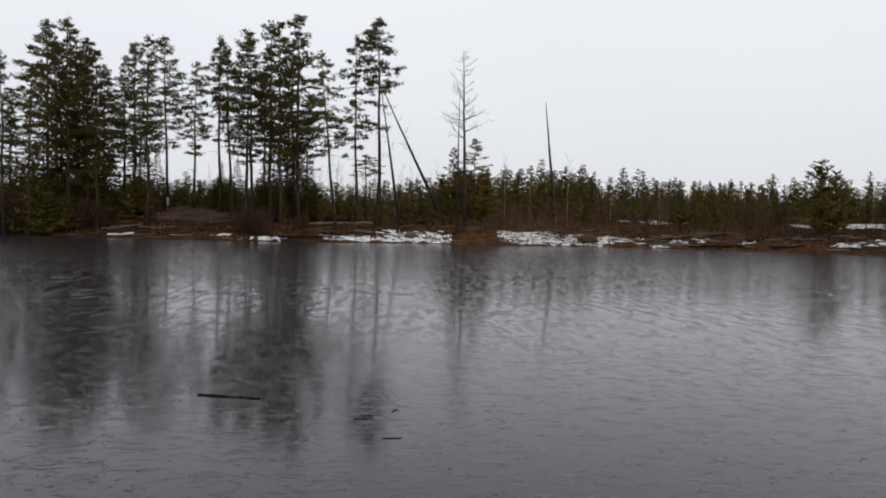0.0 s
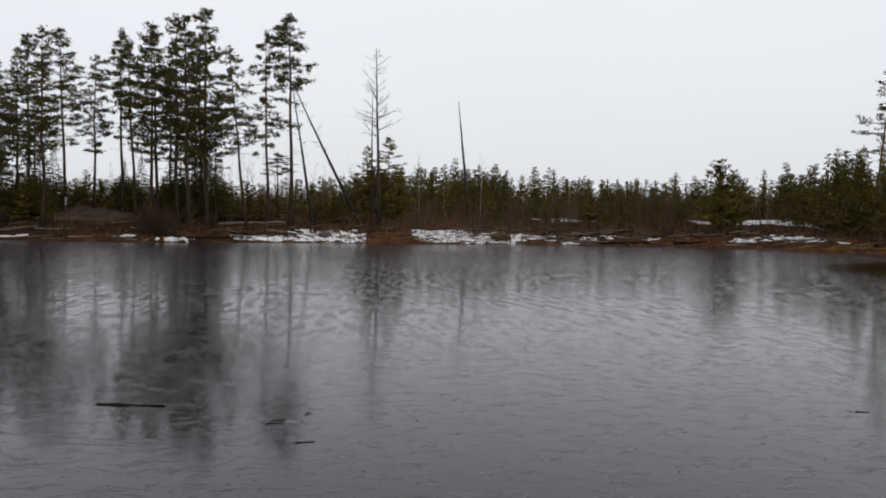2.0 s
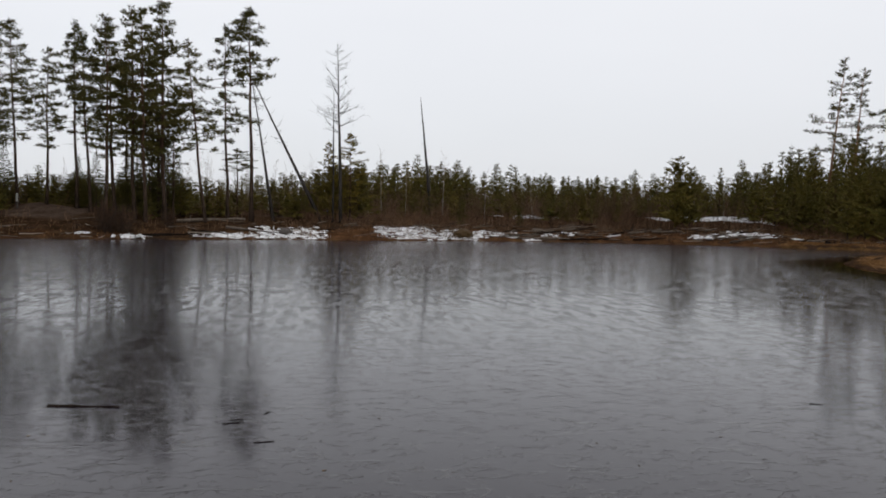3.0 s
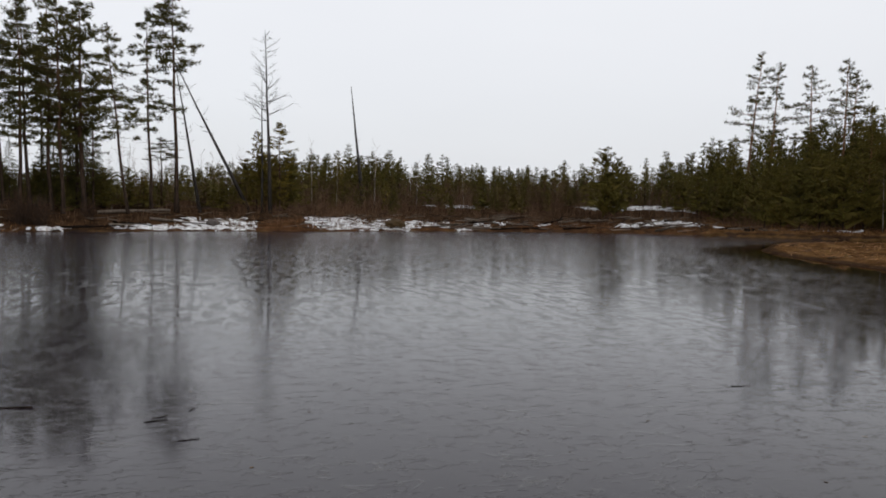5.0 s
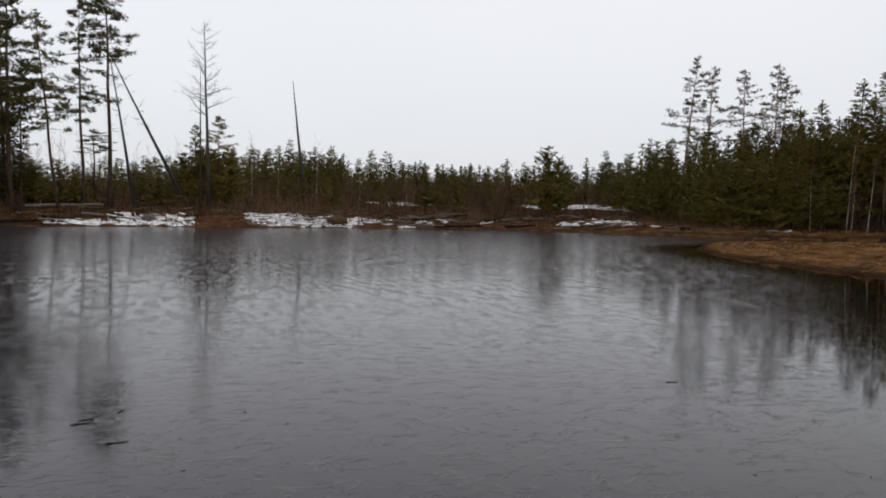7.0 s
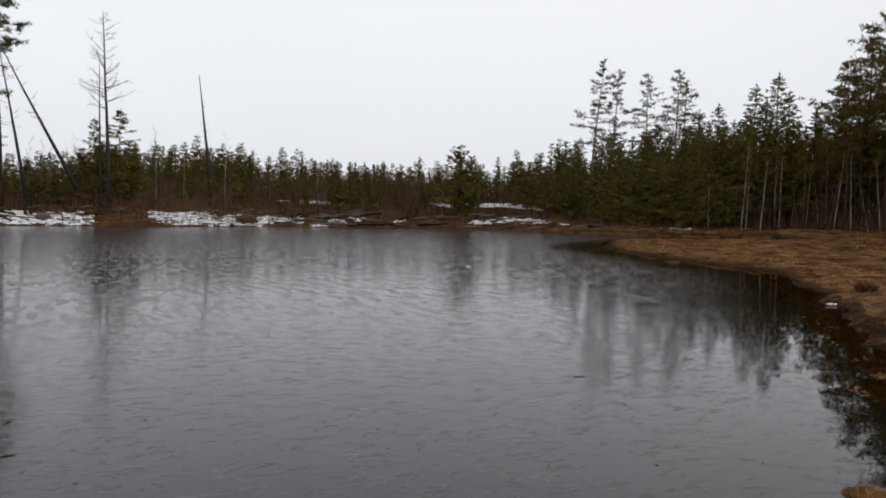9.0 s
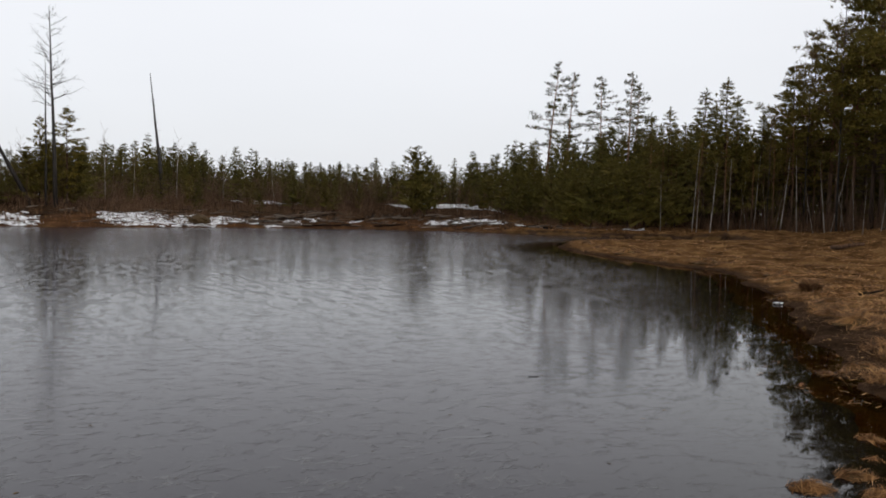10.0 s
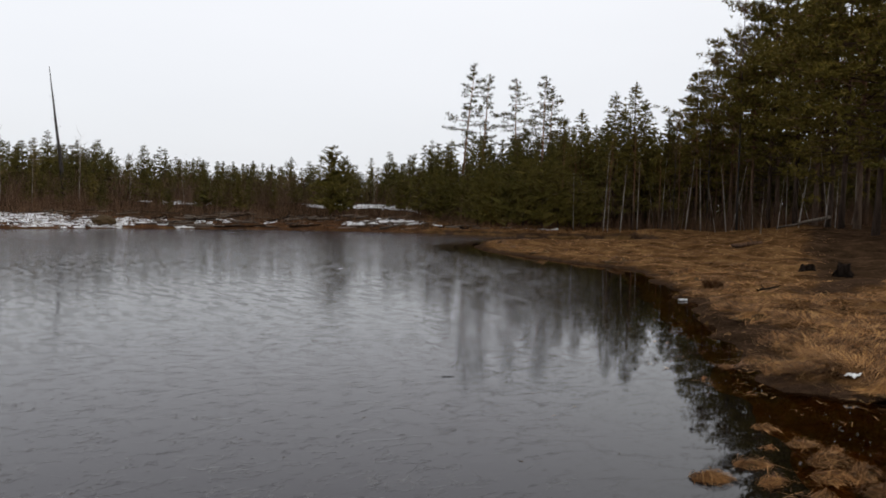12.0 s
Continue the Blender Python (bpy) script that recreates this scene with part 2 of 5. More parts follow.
GROUND, SNOW, ICE, WATER = ground_material(), snow_material(), ice_material(), water_material()
WHITE = plain_material("white_plastic", (0.78, 0.78, 0.76), 0.4)
POST_PAINT = plain_material("weathered_white_paint", (0.50, 0.50, 0.48), 0.8)
ROCK = plain_material("dark_wet_rock", (0.075, 0.062, 0.055), 0.7)

# ---------------------------------------------------------------- the lie of the land
SHORE = [(-90, 40), (-60, 47), (-40, 50), (-30, 50), (-24, 48), (-19, 46.6), (-13, 46.6), (-8, 47.6), (-2, 49.2), (3, 49.4), (7, 50), (11, 51),
         (16, 51), (20, 50.6), (24, 49.6), (28, 47.4), (31.6, 43.8), (34.2, 40.6), (38.2, 38.4), (38.8, 35.4), (38.2, 32.0), (36.4, 29.6),
         (33.4, 28.9), (30.4, 29.8), (27.4, 30.9), (24.6, 31.2), (22, 28.8), (20.3, 25.6), (19.6, 22.4), (19, 19.2), (19, 17), (17.6, 14.6),
         (15.8, 13), (14.6, 11.4), (13.3, 10.2), (11.6, 8.6), (9.9, 6.9), (9.2, 6.1), (8.4, 5.6), (7.8, 5.0), (7.6, 4.5), (7.9, 3.9), (8.6, 3.2), (8.4, 2.4), (7.4, 1.5),
         (6.2, 1.5), (4.8, 1.7), (3.6, 1.3), (1.5, 0.7), (-3, 0.2), (-12, -2.5), (-30, -5), (-60, -2), (-95, 10)]


def smooth(a, b, v):
    s = np.clip((v - a) / (b - a), 0, 1)
    return s * s * (3 - 2 * s)


def waves(x, y, size, seed=0):
    """Smooth unevenness between -1 and 1, features about `size` metres wide."""
    rs = np.random.RandomState(seed + 11)
    total = 0
    for i in range(7):
        a, k, p = rs.uniform(0, 6.28), rs.uniform(0.6, 1.7) * 6.28 / size, rs.uniform(0, 6.28)
        total = total + np.sin((x * np.cos(a) + y * np.sin(a)) * k + p)
    return total / 4.0


def shore_distance(x, y):
    """Metres from the water's edge, minus in the lake."""
    x, y = np.asarray(x, float), np.asarray(y, float)
    best, inside = np.full(x.shape, 1e9), np.zeros(x.shape, bool)
    for (ax, ay), (bx, by) in zip(SHORE, SHORE[1:] + SHORE[:1]):
        ex, ey = bx - ax, by - ay
        s = np.clip(((x - ax) * ex + (y - ay) * ey) / (ex * ex + ey * ey), 0, 1)
        best = np.minimum(best, np.hypot(x - ax - s * ex, y - ay - s * ey))
        if ay != by:
            inside ^= ((ay > y) != (by > y)) & (x < ex * (y - ay) / ey + ax)
    edge = 0.22 * waves(x, y, 2.2, 3) + 0.10 * waves(x, y, 0.8, 4)
    return np.where(inside, -best, best) + edge


def marsh(x, y):
    """1 on the grassy low shore with its spit, 0 on the far bank."""
    return smooth(31, 36, np.degrees(np.arctan2(x, np.maximum(y, 0.01)))) * (np.asarray(x) > 0) + (np.asarray(y) < 8) * (np.asarray(x) <= 0)


def ground(x, y):
    x, y = np.asarray(x, float), np.asarray(y, float)
    d, m = shore_distance(x, y), marsh(x, y)
    land = np.maximum(d, 0)
    far = 0.16 * smooth(0, 0.5, land) + 0.75 * smooth(0.3, 4.5, land) + 0.95 * smooth(4, 17, land) + 0.10 * waves(x, y, 5, 1) * smooth(0.5, 4, land)
    far = far + (0.80 + 0.12 * waves(x, y, 2.5, 9)) * np.exp(-((x + 19.5) ** 2 / 22 + (y - 56) ** 2 / 12)) * smooth(0, 3, land)
    far = far + 0.30 * smooth(20, 27, x) * smooth(5, 11, land)
    low = 0.05 * smooth(0, 0.15, land) + 0.12 * smooth(0.1, 0.9, land) + 0.14 * smooth(2, 7, land) + 0.45 * smooth(6, 22, land) + (0.22 + 0.65 * smooth(54, 61, np.degrees(np.arctan2(x, np.maximum(y, 0.01))))) * smooth(30, 47, np.hypot(x, y)) + (0.06 * waves(x, y, 1.6, 2) + 0.035 * waves(x, y, 0.8, 12) + 0.07 * waves(x, y, 4, 6)) * smooth(0, 2, land) + 0.13 * np.exp(-((x - 11.1) ** 2 / 0.35 + (y - 7.75) ** 2 / 0.2)) + 0.35 * np.exp(-((x - 40.5) ** 2 / 20 + (y - 33.5) ** 2 / 5))
    bed = -0.05 * smooth(0, 0.15, -d) - 0.18 * smooth(0, 2.5, -d) - 1.2 * smooth(3, 14, -d) + 0.02 * waves(x, y, 1.0, 8)
    return np.where(d > 0, far * (1 - m) + low * m, bed)


def part(name, verts, faces, mat, parent=None, label="", soft=False):
    """One mesh object, under its thing if a parent is given. faces: one array, or a list of faces or of arrays of faces."""
    chunks = [np.asarray(q) for q in faces] if isinstance(faces, list) else [np.asarray(faces)]
    chunks = [q[None] if q.ndim == 1 else q for q in chunks]
    corners = np.concatenate([q.ravel() for q in chunks]).astype(np.int32)
    sizes = np.concatenate([np.full(len(q), q.shape[1]) for q in chunks])
    starts = np.concatenate([[0], np.cumsum(sizes)[:-1]]).astype(np.int32)
    verts = np.asarray(verts, np.float32).reshape(-1, 3)
    me = bpy.data.meshes.new(name)
    me.vertices.add(len(verts))
    me.vertices.foreach_set("co", verts.ravel())
    me.loops.add(len(corners))
    me.loops.foreach_set("vertex_index", corners)
    me.polygons.add(len(starts))
    me.polygons.foreach_set("loop_start", starts)
    me.polygons.foreach_set("use_smooth", np.full(len(starts), bool(soft)))
    me.materials.append(mat)
    me.update(calc_edges=True)
    ob = new(name, me)
    ob.parent = parent
    return tagged(ob, label) if label else ob


class Build:
    """Gathers tubes, blades and rounded lumps into one mesh."""

    def __init__(self):
        self.v, self.f, self.n = [], [], 0

    def add(self, verts, faces):
        self.v.append(np.asarray(verts, float).reshape(-1, 3))
        self.f.extend([np.asarray(q) + self.n for q in faces])
        self.n += len(self.v[-1])

    def tube(self, path, radii, sides=6, cap=True):
        path = np.asarray(path, float)
        along = np.gradient(path, axis=0)
        along /= np.linalg.norm(along, axis=1)[:, None] + 1e-9
        ref = np.array([1.0, 0.13, 0.0]) if abs(along[:, 0]).mean() < 0.8 else np.array([0.0, 0.13, 1.0])
        u = np.cross(along, ref)
        u /= np.linalg.norm(u, axis=1)[:, None] + 1e-9
        w = np.cross(along, u)
        a = np.arange(sides) * 2 * np.pi / sides
        rings = path[:, None] + (u[:, None] * np.cos(a)[:, None] + w[:, None] * np.sin(a)[:, None]) * np.asarray(radii, float)[:, None, None]
        k = len(path)
        i, j = np.repeat(np.arange(k - 1), sides) * sides, np.tile(np.arange(sides), k - 1)
        faces = [np.stack([i + j, i + (j + 1) % sides, i + sides + (j + 1) % sides, i + sides + j], 1)]
        if cap:
            faces += [list(range(sides))[::-1], [(k - 1) * sides + j for j in range(sides)]]
        self.add(rings.reshape(-1, 3), faces)

    def sprays(self, points, ways, count, length, width, rs, spread=0.9, sizes=None):
        """Pointed leaves: `count` of them at each point, fanned about its way."""
        p = np.repeat(np.asarray(points, float), count, axis=0)
        d = np.repeat(np.asarray(ways, float), count, axis=0) + rs.normal(0, spread, p.shape)
        d /= np.linalg.norm(d, axis=1)[:, None] + 1e-9
        side = np.cross(d, rs.normal(0, 1, p.shape))
        side /= np.linalg.norm(side, axis=1)[:, None] + 1e-9
        size = rs.uniform(0.6, 1.25, (len(p), 1))
        if sizes is not None:
            size = size * np.repeat(sizes, count)[:, None]
        v = np.stack([p - side * width * size * 0.5, p + side * width * size * 0.5, p + d * length * size], 1).reshape(-1, 3)
        base = np.arange(len(p))[:, None] * 3 + self.n
        self.f.append(base + np.array([[0, 1, 2]]))
        self.v.append(v)
        self.n += len(v)

    def strips(self, a, b, width):
        """Thin tapered twigs from the points a to the points b."""
        a, b = np.asarray(a, float), np.asarray(b, float)
        d = b - a
        side = np.cross(d, np.where(np.arange(len(a))[:, None] % 2, [[0.3, 0.2, 1.0]], [[1.0, -0.6, 0.2]]))
        side *= width * 0.5 / (np.linalg.norm(side, axis=1)[:, None] + 1e-9)
        base = np.arange(len(a))[:, None] * 3 + self.n
        self.f.append(base + np.array([[0, 1, 2]]))
        self.v.append(np.stack([a - side, a + side, b], 1).reshape(-1, 3))
        self.n += 3 * len(a)

    def out(self, name, mat, parent=None, label="", soft=False):
        return part(name, np.concatenate(self.v), self.f, mat, parent, label, soft)


def polar(azimuth, distance):
    return distance * math.sin(radians(azimuth)), distance * math.cos(radians(azimuth))


def floor_z(x, y):
    return float(ground(np.array([x]), np.array([y]))[0])


# ---------------------------------------------------------------- ground, water, ice
def steps(stops):
    """Grid lines: from stop to stop with the given spacing."""
    line = []
    for (a, s), (b, _) in zip(stops, stops[1:]):
        line += list(np.linspace(a, b, max(1, round((b - a) / s)), endpoint=False))
    return np.array(line + [stops[-1][0]])


def build_ground():
    gx = steps([(-1500, 150), (-300, 25), (-100, 4), (-36, 0.8), (0, 0.30), (5, 0.16), (17, 0.30), (30, 0.6), (60, 4), (110, 25), (300, 150), (1500, 0)])
    gy = steps([(-900, 120), (-150, 20), (-30, 3), (-6, 0.5), (0, 0.30), (1.5, 0.16), (13, 0.30), (32, 0.5), (68, 2.0), (110, 20), (300, 150), (1800, 0)])
    x, y = np.meshgrid(gx, gy)
    z = ground(x.ravel(), y.ravel()).reshape(x.shape)
    h, w = x.shape
    i = np.arange(h * w).reshape(h, w)
    faces = np.stack([i[:-1, :-1], i[:-1, 1:], i[1:, 1:], i[1:, :-1]], -1).reshape(-1, 4)
    ob = part("ground", np.stack([x, y, z], -1).reshape(-1, 3), faces, GROUND, soft=True)
    xf, yf = x.ravel(), y.ravel()
    d, m = shore_distance(xf, yf), marsh(xf, yf)
    rust = (1 - m) * (1 - smooth(1.5, 5.0, d)) * (0.42 + 0.33 * smooth(-6, 2, xf)) + m * smooth(8, 15, d) * 0.48
    az, out = np.degrees(np.arctan2(xf, np.maximum(yf, 0.01))), np.hypot(xf, yf)
    straw = m * (1 - smooth(12, 24, d)) * 0.85 * (1 - smooth(58, 63, az) * smooth(19, 25, out))
    sand = 0.80 * np.exp(-((xf + 18.0) ** 2 / 13 + (yf - 54.5) ** 2 / 9)) + 0.5 * np.exp(-((xf + 4) ** 2 / 30 + (yf - 60) ** 2 / 3))
    peat = 1.0 * (d < -0.15)
    mud = (1 - smooth(0.1, 0.85, d)) * (0.55 + 0.4 * (d < 0)) * (0.35 + 0.65 * m) + 0.55 * np.exp(-((xf - 10.3) ** 2 / 1.2 + (yf - 6.6) ** 2 / 1.6)) + 0.6 * np.exp(-((xf - 17.6) ** 2 / 14 + (yf - 9.2) ** 2 / 0.9))
    for name, v in (("rust", rust), ("straw", straw), ("sand", sand), ("mud", mud), ("peat", peat)):
        ob.data.attributes.new(name, "FLOAT", "POINT").data.foreach_set("value", np.asarray(v, float))
    tagged(ob, "brown lake shore with dry grass, sand and forest litter", "ground", kind="structure")


build_ground()
edge = [(-100, -12), (9.5, -12), (12, 0), (46, 28), (46, 40), (34, 56), (-100, 56)]
tagged(part("water", [(x, y, 0.0) for x, y in edge], [list(range(len(edge)))], WATER), "clear brown open water along the grassy shore", "water", kind="structure")
# the rim of the ice off the grassy shore: (y, x)
ICE_RIM = [(-12, 2.4), (0.9, 3.4), (2.7, 4.9), (3.9, 6.1), (4.9, 7.0), (6.0, 8.2), (7.2, 9.35), (8.3, 10.3), (9.5, 11.5), (10.9, 12.8), (12.4, 14.3), (14.4, 16.1), (17, 17.9), (20, 18.6), (23, 19.4), (27, 20.5), (30.4, 22.5), (33.5, 27), (36, 32),
           (38, 37), (44, 40), (56, 42)]


def build_ice():
    rows = steps([(-12, 2), (0, 0.12), (16, 0.25), (34, 0.6), (56, 0)])
    back = np.array([0, 0.1, 0.25, 0.5, 0.8, 1.2, 1.7, 2.3, 3.0, 3.8, 5, 7, 9, 12, 15, 18, 22, 26, 30, 35, 40, 46, 54, 65, 85, 130.0])
    rim = np.interp(rows, [p for p, _ in ICE_RIM], [q for _, q in ICE_RIM]) + 0.16 * waves(rows * 0 + 3.0, rows, 1.1, 21) + 0.05 * waves(rows * 0 + 7.0, rows, 0.35, 22)
    x, y = rim[:, None] - back[None, :], np.repeat(rows[:, None], len(back), 1)
    h, w = x.shape
    i = np.arange(h * w).reshape(h, w)
    faces = np.stack([i[:-1, 1:], i[:-1, :-1], i[1:, :-1], i[1:, 1:]], -1).reshape(-1, 4)
    ob = part("ice", np.stack([x, y, np.full(x.shape, 0.006)], -1).reshape(-1, 3), faces, ICE)
    melt = np.repeat((1 - smooth(0.0, 3.8, back))[None, :], h, 0).ravel()
    ob.data.attributes.new("melt", "FLOAT", "POINT").data.foreach_set("value", np.asarray(melt, float))
    frost = (smooth(12, 34, y) * (1 - smooth(24, 34, x))).ravel()
    ob.data.attributes.new("frost", "FLOAT", "POINT").data.foreach_set("value", np.asarray(frost, float))
    flecked = (0.14 + 0.72 * smooth(5, 18, y) * (1 - 0.85 * smooth(20, 38, y))).ravel()
    ob.data.attributes.new("flecked", "FLOAT", "POINT").data.foreach_set("value", np.asarray(flecked, float))
    tagged(ob, "thin wet grey ice covering the lake", "ice", kind="structure")


build_ice()


# ---------------------------------------------------------------- trees
def crown_sprays(green, limbs, base, way, side, L, subs, tufts, leaf, fan, rs, start=0.3, curl=0.12, thin=0.012, up=0.35, jitter=(0.09, 0.06), spread=0.7, small=1.0):
    """One living limb: its side shoots, left and right, and the needle tufts along them. Returns nothing, adds to green and limbs."""
    t = rs.uniform(start, 1.0, subs)
    t[0] = 1.0
    flip = np.where(np.arange(subs) % 2, 1.0, -1.0)
    ang = rs.uniform(0.25, 1.15, subs) * flip
    ang[0] = rs.normal(0, 0.2)
    d = way[None] * np.cos(ang)[:, None] + side[None] * np.sin(ang)[:, None]
    d[:, 2] += rs.uniform(-0.08, 0.22, subs)
    l2 = (0.20 + 0.34 * (1 - t)) * L * rs.uniform(0.6, 1.35, subs) + 0.14 * small
    root = base + way * (t * L)[:, None]
    root[:, 2] += curl * L * t ** 2
    limbs.strips(root, root + d * l2[:, None], thin)
    w = rs.uniform(0.12, 1.05, (subs, tufts))
    p = root[:, None] + d[:, None] * (l2[:, None] * w)[..., None]
    p = p + rs.normal(0, small, p.shape) * np.array([jitter[0], jitter[0], jitter[1]])
    ways = np.repeat((d * 0.75 + np.array([0, 0, up]))[:, None], tufts, 1)
    green.sprays(p.reshape(-1, 3), ways.reshape(-1, 3), fan, leaf[0] * small, leaf[1] * small, rs, spread)


def pine_parts(root, rs, H, bare, reach, limbs_n, tufts, needles, bark, leaf=(0.22, 0.053), fan=6, r0=None, stubs=10, top_round=0.5, gaps=0.5, subs=7, dip=0.0, sturdy=0.014):
    """A Scots pine: slightly bent trunk, level limbs in uneven storeys with flat feathery pads, dead limbs under the crown."""
    r0 = r0 or H * 0.0088
    s = np.linspace(0, 1, 12)
    wig = np.cumsum(rs.normal(0, 0.016, (12, 2)), axis=0) * H * 0.16
    path = np.c_[wig[:, 0], wig[:, 1], s * H * 0.985]
    path[0] = (0, 0, -0.15)
    trunk = Build()
    trunk.tube(path, r0 * (1 - 0.88 * s ** 1.1) * (1 + 0.35 * np.exp(-s * 40)), 8)
    trunk.out("trunk", bark, root, soft=True)
    limbs, green = Build(), Build()
    at = lambda q: np.array([np.interp(q, s, path[:, i]) for i in range(3)])
    k = np.linspace(0, 1, 4)
    ph = rs.uniform(0, 6.28, 3)
    for i in range(int(limbs_n)):
        q = bare + (0.985 - bare) * min(1.0, max(0.0, (i + rs.uniform(-0.6, 0.6)) / limbs_n)) ** 0.95
        u = (q - bare) / (1 - bare)
        a = rs.uniform(0, 2 * math.pi)
        shape = (0.42 + 0.58 * math.sin(math.pi * min(1.0, u * 0.75 + 0.27))) * (1 - 0.80 * u ** (2.8 + top_round))
        hole = math.sin(2 * a + 9 * u + ph[0]) + math.sin(3 * a - 14 * u + ph[1]) + 0.7 * math.sin(23 * u + ph[2])
        L = 1.14 * reach * shape * rs.uniform(0.45, 1.25) * (1 - gaps * max(0.0, min(1.0, -hole)))
        rise = rs.uniform(-0.30, 0.22) - dip + 0.75 * max(0.0, u - 0.55)
        way = np.array([math.cos(a), math.sin(a), rise])
        side = np.array([-way[1], way[0], 0.0])
        base = at(q)
        line = base + way * (k[:, None] * L) + np.c_[0 * k, 0 * k, 0.12 * L * k ** 2]
        limbs.tube(line, max(0.011, sturdy * L + 0.004) * (1 - 0.75 * k), 3, False)
        n = max(3, int(subs * (0.35 + 0.75 * L / reach) + rs.uniform(-0.5, 0.9)))
        crown_sprays(green, limbs, base, way, side, L, n, max(2, int(tufts * rs.uniform(0.7, 1.3) + 0.5)), leaf, fan, rs, 0.22 if u > 0.6 else 0.36)
    tip = at(0.985)
    green.sprays(tip + rs.normal(0, 0.11, (8, 3)) + np.array([0, 0, 0.05]), np.tile([0, 0, 0.9], (8, 1)), fan, leaf[0], leaf[1], rs, 0.6)
    for i in range(stubs):
        q = rs.uniform(max(0.16, bare * 0.45), max(0.3, bare + 0.12))
        a, L = rs.uniform(0, 6.28), rs.uniform(0.25, 1.0) * reach * 0.75
        w = np.linspace(0, 1, 4)
        line = at(q) + np.array([math.cos(a), math.sin(a), rs.uniform(-0.35, 0.15)]) * (w[:, None] * L) + rs.normal(0, 0.05, (4, 3)) * w[:, None]
        limbs.tube(line, 0.015 * (1 - 0.75 * w), 3, False)
        m = 4
        p = line[rs.randint(1, 4, m)]
        limbs.strips(p, p + rs.normal(0, 0.22, (m, 3)) * L, 0.012)
    tagged(limbs.out("branchwork", bark, root), kind="stuff")
    tagged(green.out("crown", needles, root), kind="stuff")


def young_mesh(green, limbs, rs, H, reach, whorls, per, subs, tufts, leaf, fan, low, foot=(0, 0, 0), full=0.85):
    """A young pine: whorl over whorl of rising shoots, thin at the foot, with a leading candle."""
    foot = np.asarray(foot, float)
    for i in range(whorls):
        level = low + (0.96 - low) * (max(0.0, i + rs.uniform(-0.25, 0.25)) / max(1, whorls - 1)) ** 0.85
        turn = rs.uniform(0, 6.28)
        for j in range(per):
            a = turn + j * 2 * math.pi / per + rs.normal(0, 0.3)
            q = min(max(level + rs.normal(0, 0.022), low), 0.97)
            L = reach * (1 - q) ** full * rs.uniform(0.55, 1.2) * (0.6 + 0.4 * min(1.0, q / 0.3)) + 0.03
            rise = 0.08 + 0.45 * q + rs.normal(0, 0.12)
            way = np.array([math.cos(a), math.sin(a), rise])
            way /= np.linalg.norm(way)
            side = np.array([-math.sin(a), math.cos(a), 0.0])
            base = foot + np.array([0, 0, q * H])
            if limbs:
                limbs.strips((base - [0, 0, 0.02])[None], (base + way * L)[None], 0.03)
            crown_sprays(green, limbs or Build(), base, way, side, L, subs, tufts, leaf, fan, rs, 0.12, 0.10, 0.012, 0.6, (0.08, 0.07), 0.6, 0.38 + 0.62 * (1 - q))
        wide = reach * (1 - level) ** full
        green.sprays((foot + np.array([0, 0, level * H]))[None] + rs.normal(0, 0.1, (3, 3)) * wide, rs.normal(0, 1, (3, 3)) * [1, 1, 0.3] + [0, 0, 0.5], 2, 0.75 * wide + 0.05, 0.42 * wide + 0.02, rs, 0.3)
    n = 5
    green.sprays(foot + np.c_[rs.normal(0, 0.03, n), rs.normal(0, 0.03, n), np.linspace(0.86, 0.985, n) * H], np.tile([0, 0, 2.4], (n, 1)), fan, leaf[0] * 0.45, leaf[1] * 0.5, rs, 0.35)


def young_parts(root, rs, H, reach, whorls, per, needles, bark, leaf=(0.34, 0.12), low=0.06, subs=4, tufts=2, fan=3, full=0.85):
    s = np.linspace(0, 1, 5)
    trunk = Build()
    trunk.tube(np.c_[rs.normal(0, 0.03, 5), rs.normal(0, 0.03, 5), s * H * 0.97 - 0.1], H * 0.008 * (1 - 0.85 * s) + 0.004, 5)
    trunk.out("trunk", bark, root)
    green, limbs = Build(), Build()
    young_mesh(green, limbs, rs, H, reach, whorls, per, subs, tufts, leaf, fan, low, (0, 0, 0), full)
    tagged(limbs.out("branchwork", bark, root), kind="stuff")
    tagged(green.out("crown", needles, root), kind="stuff")


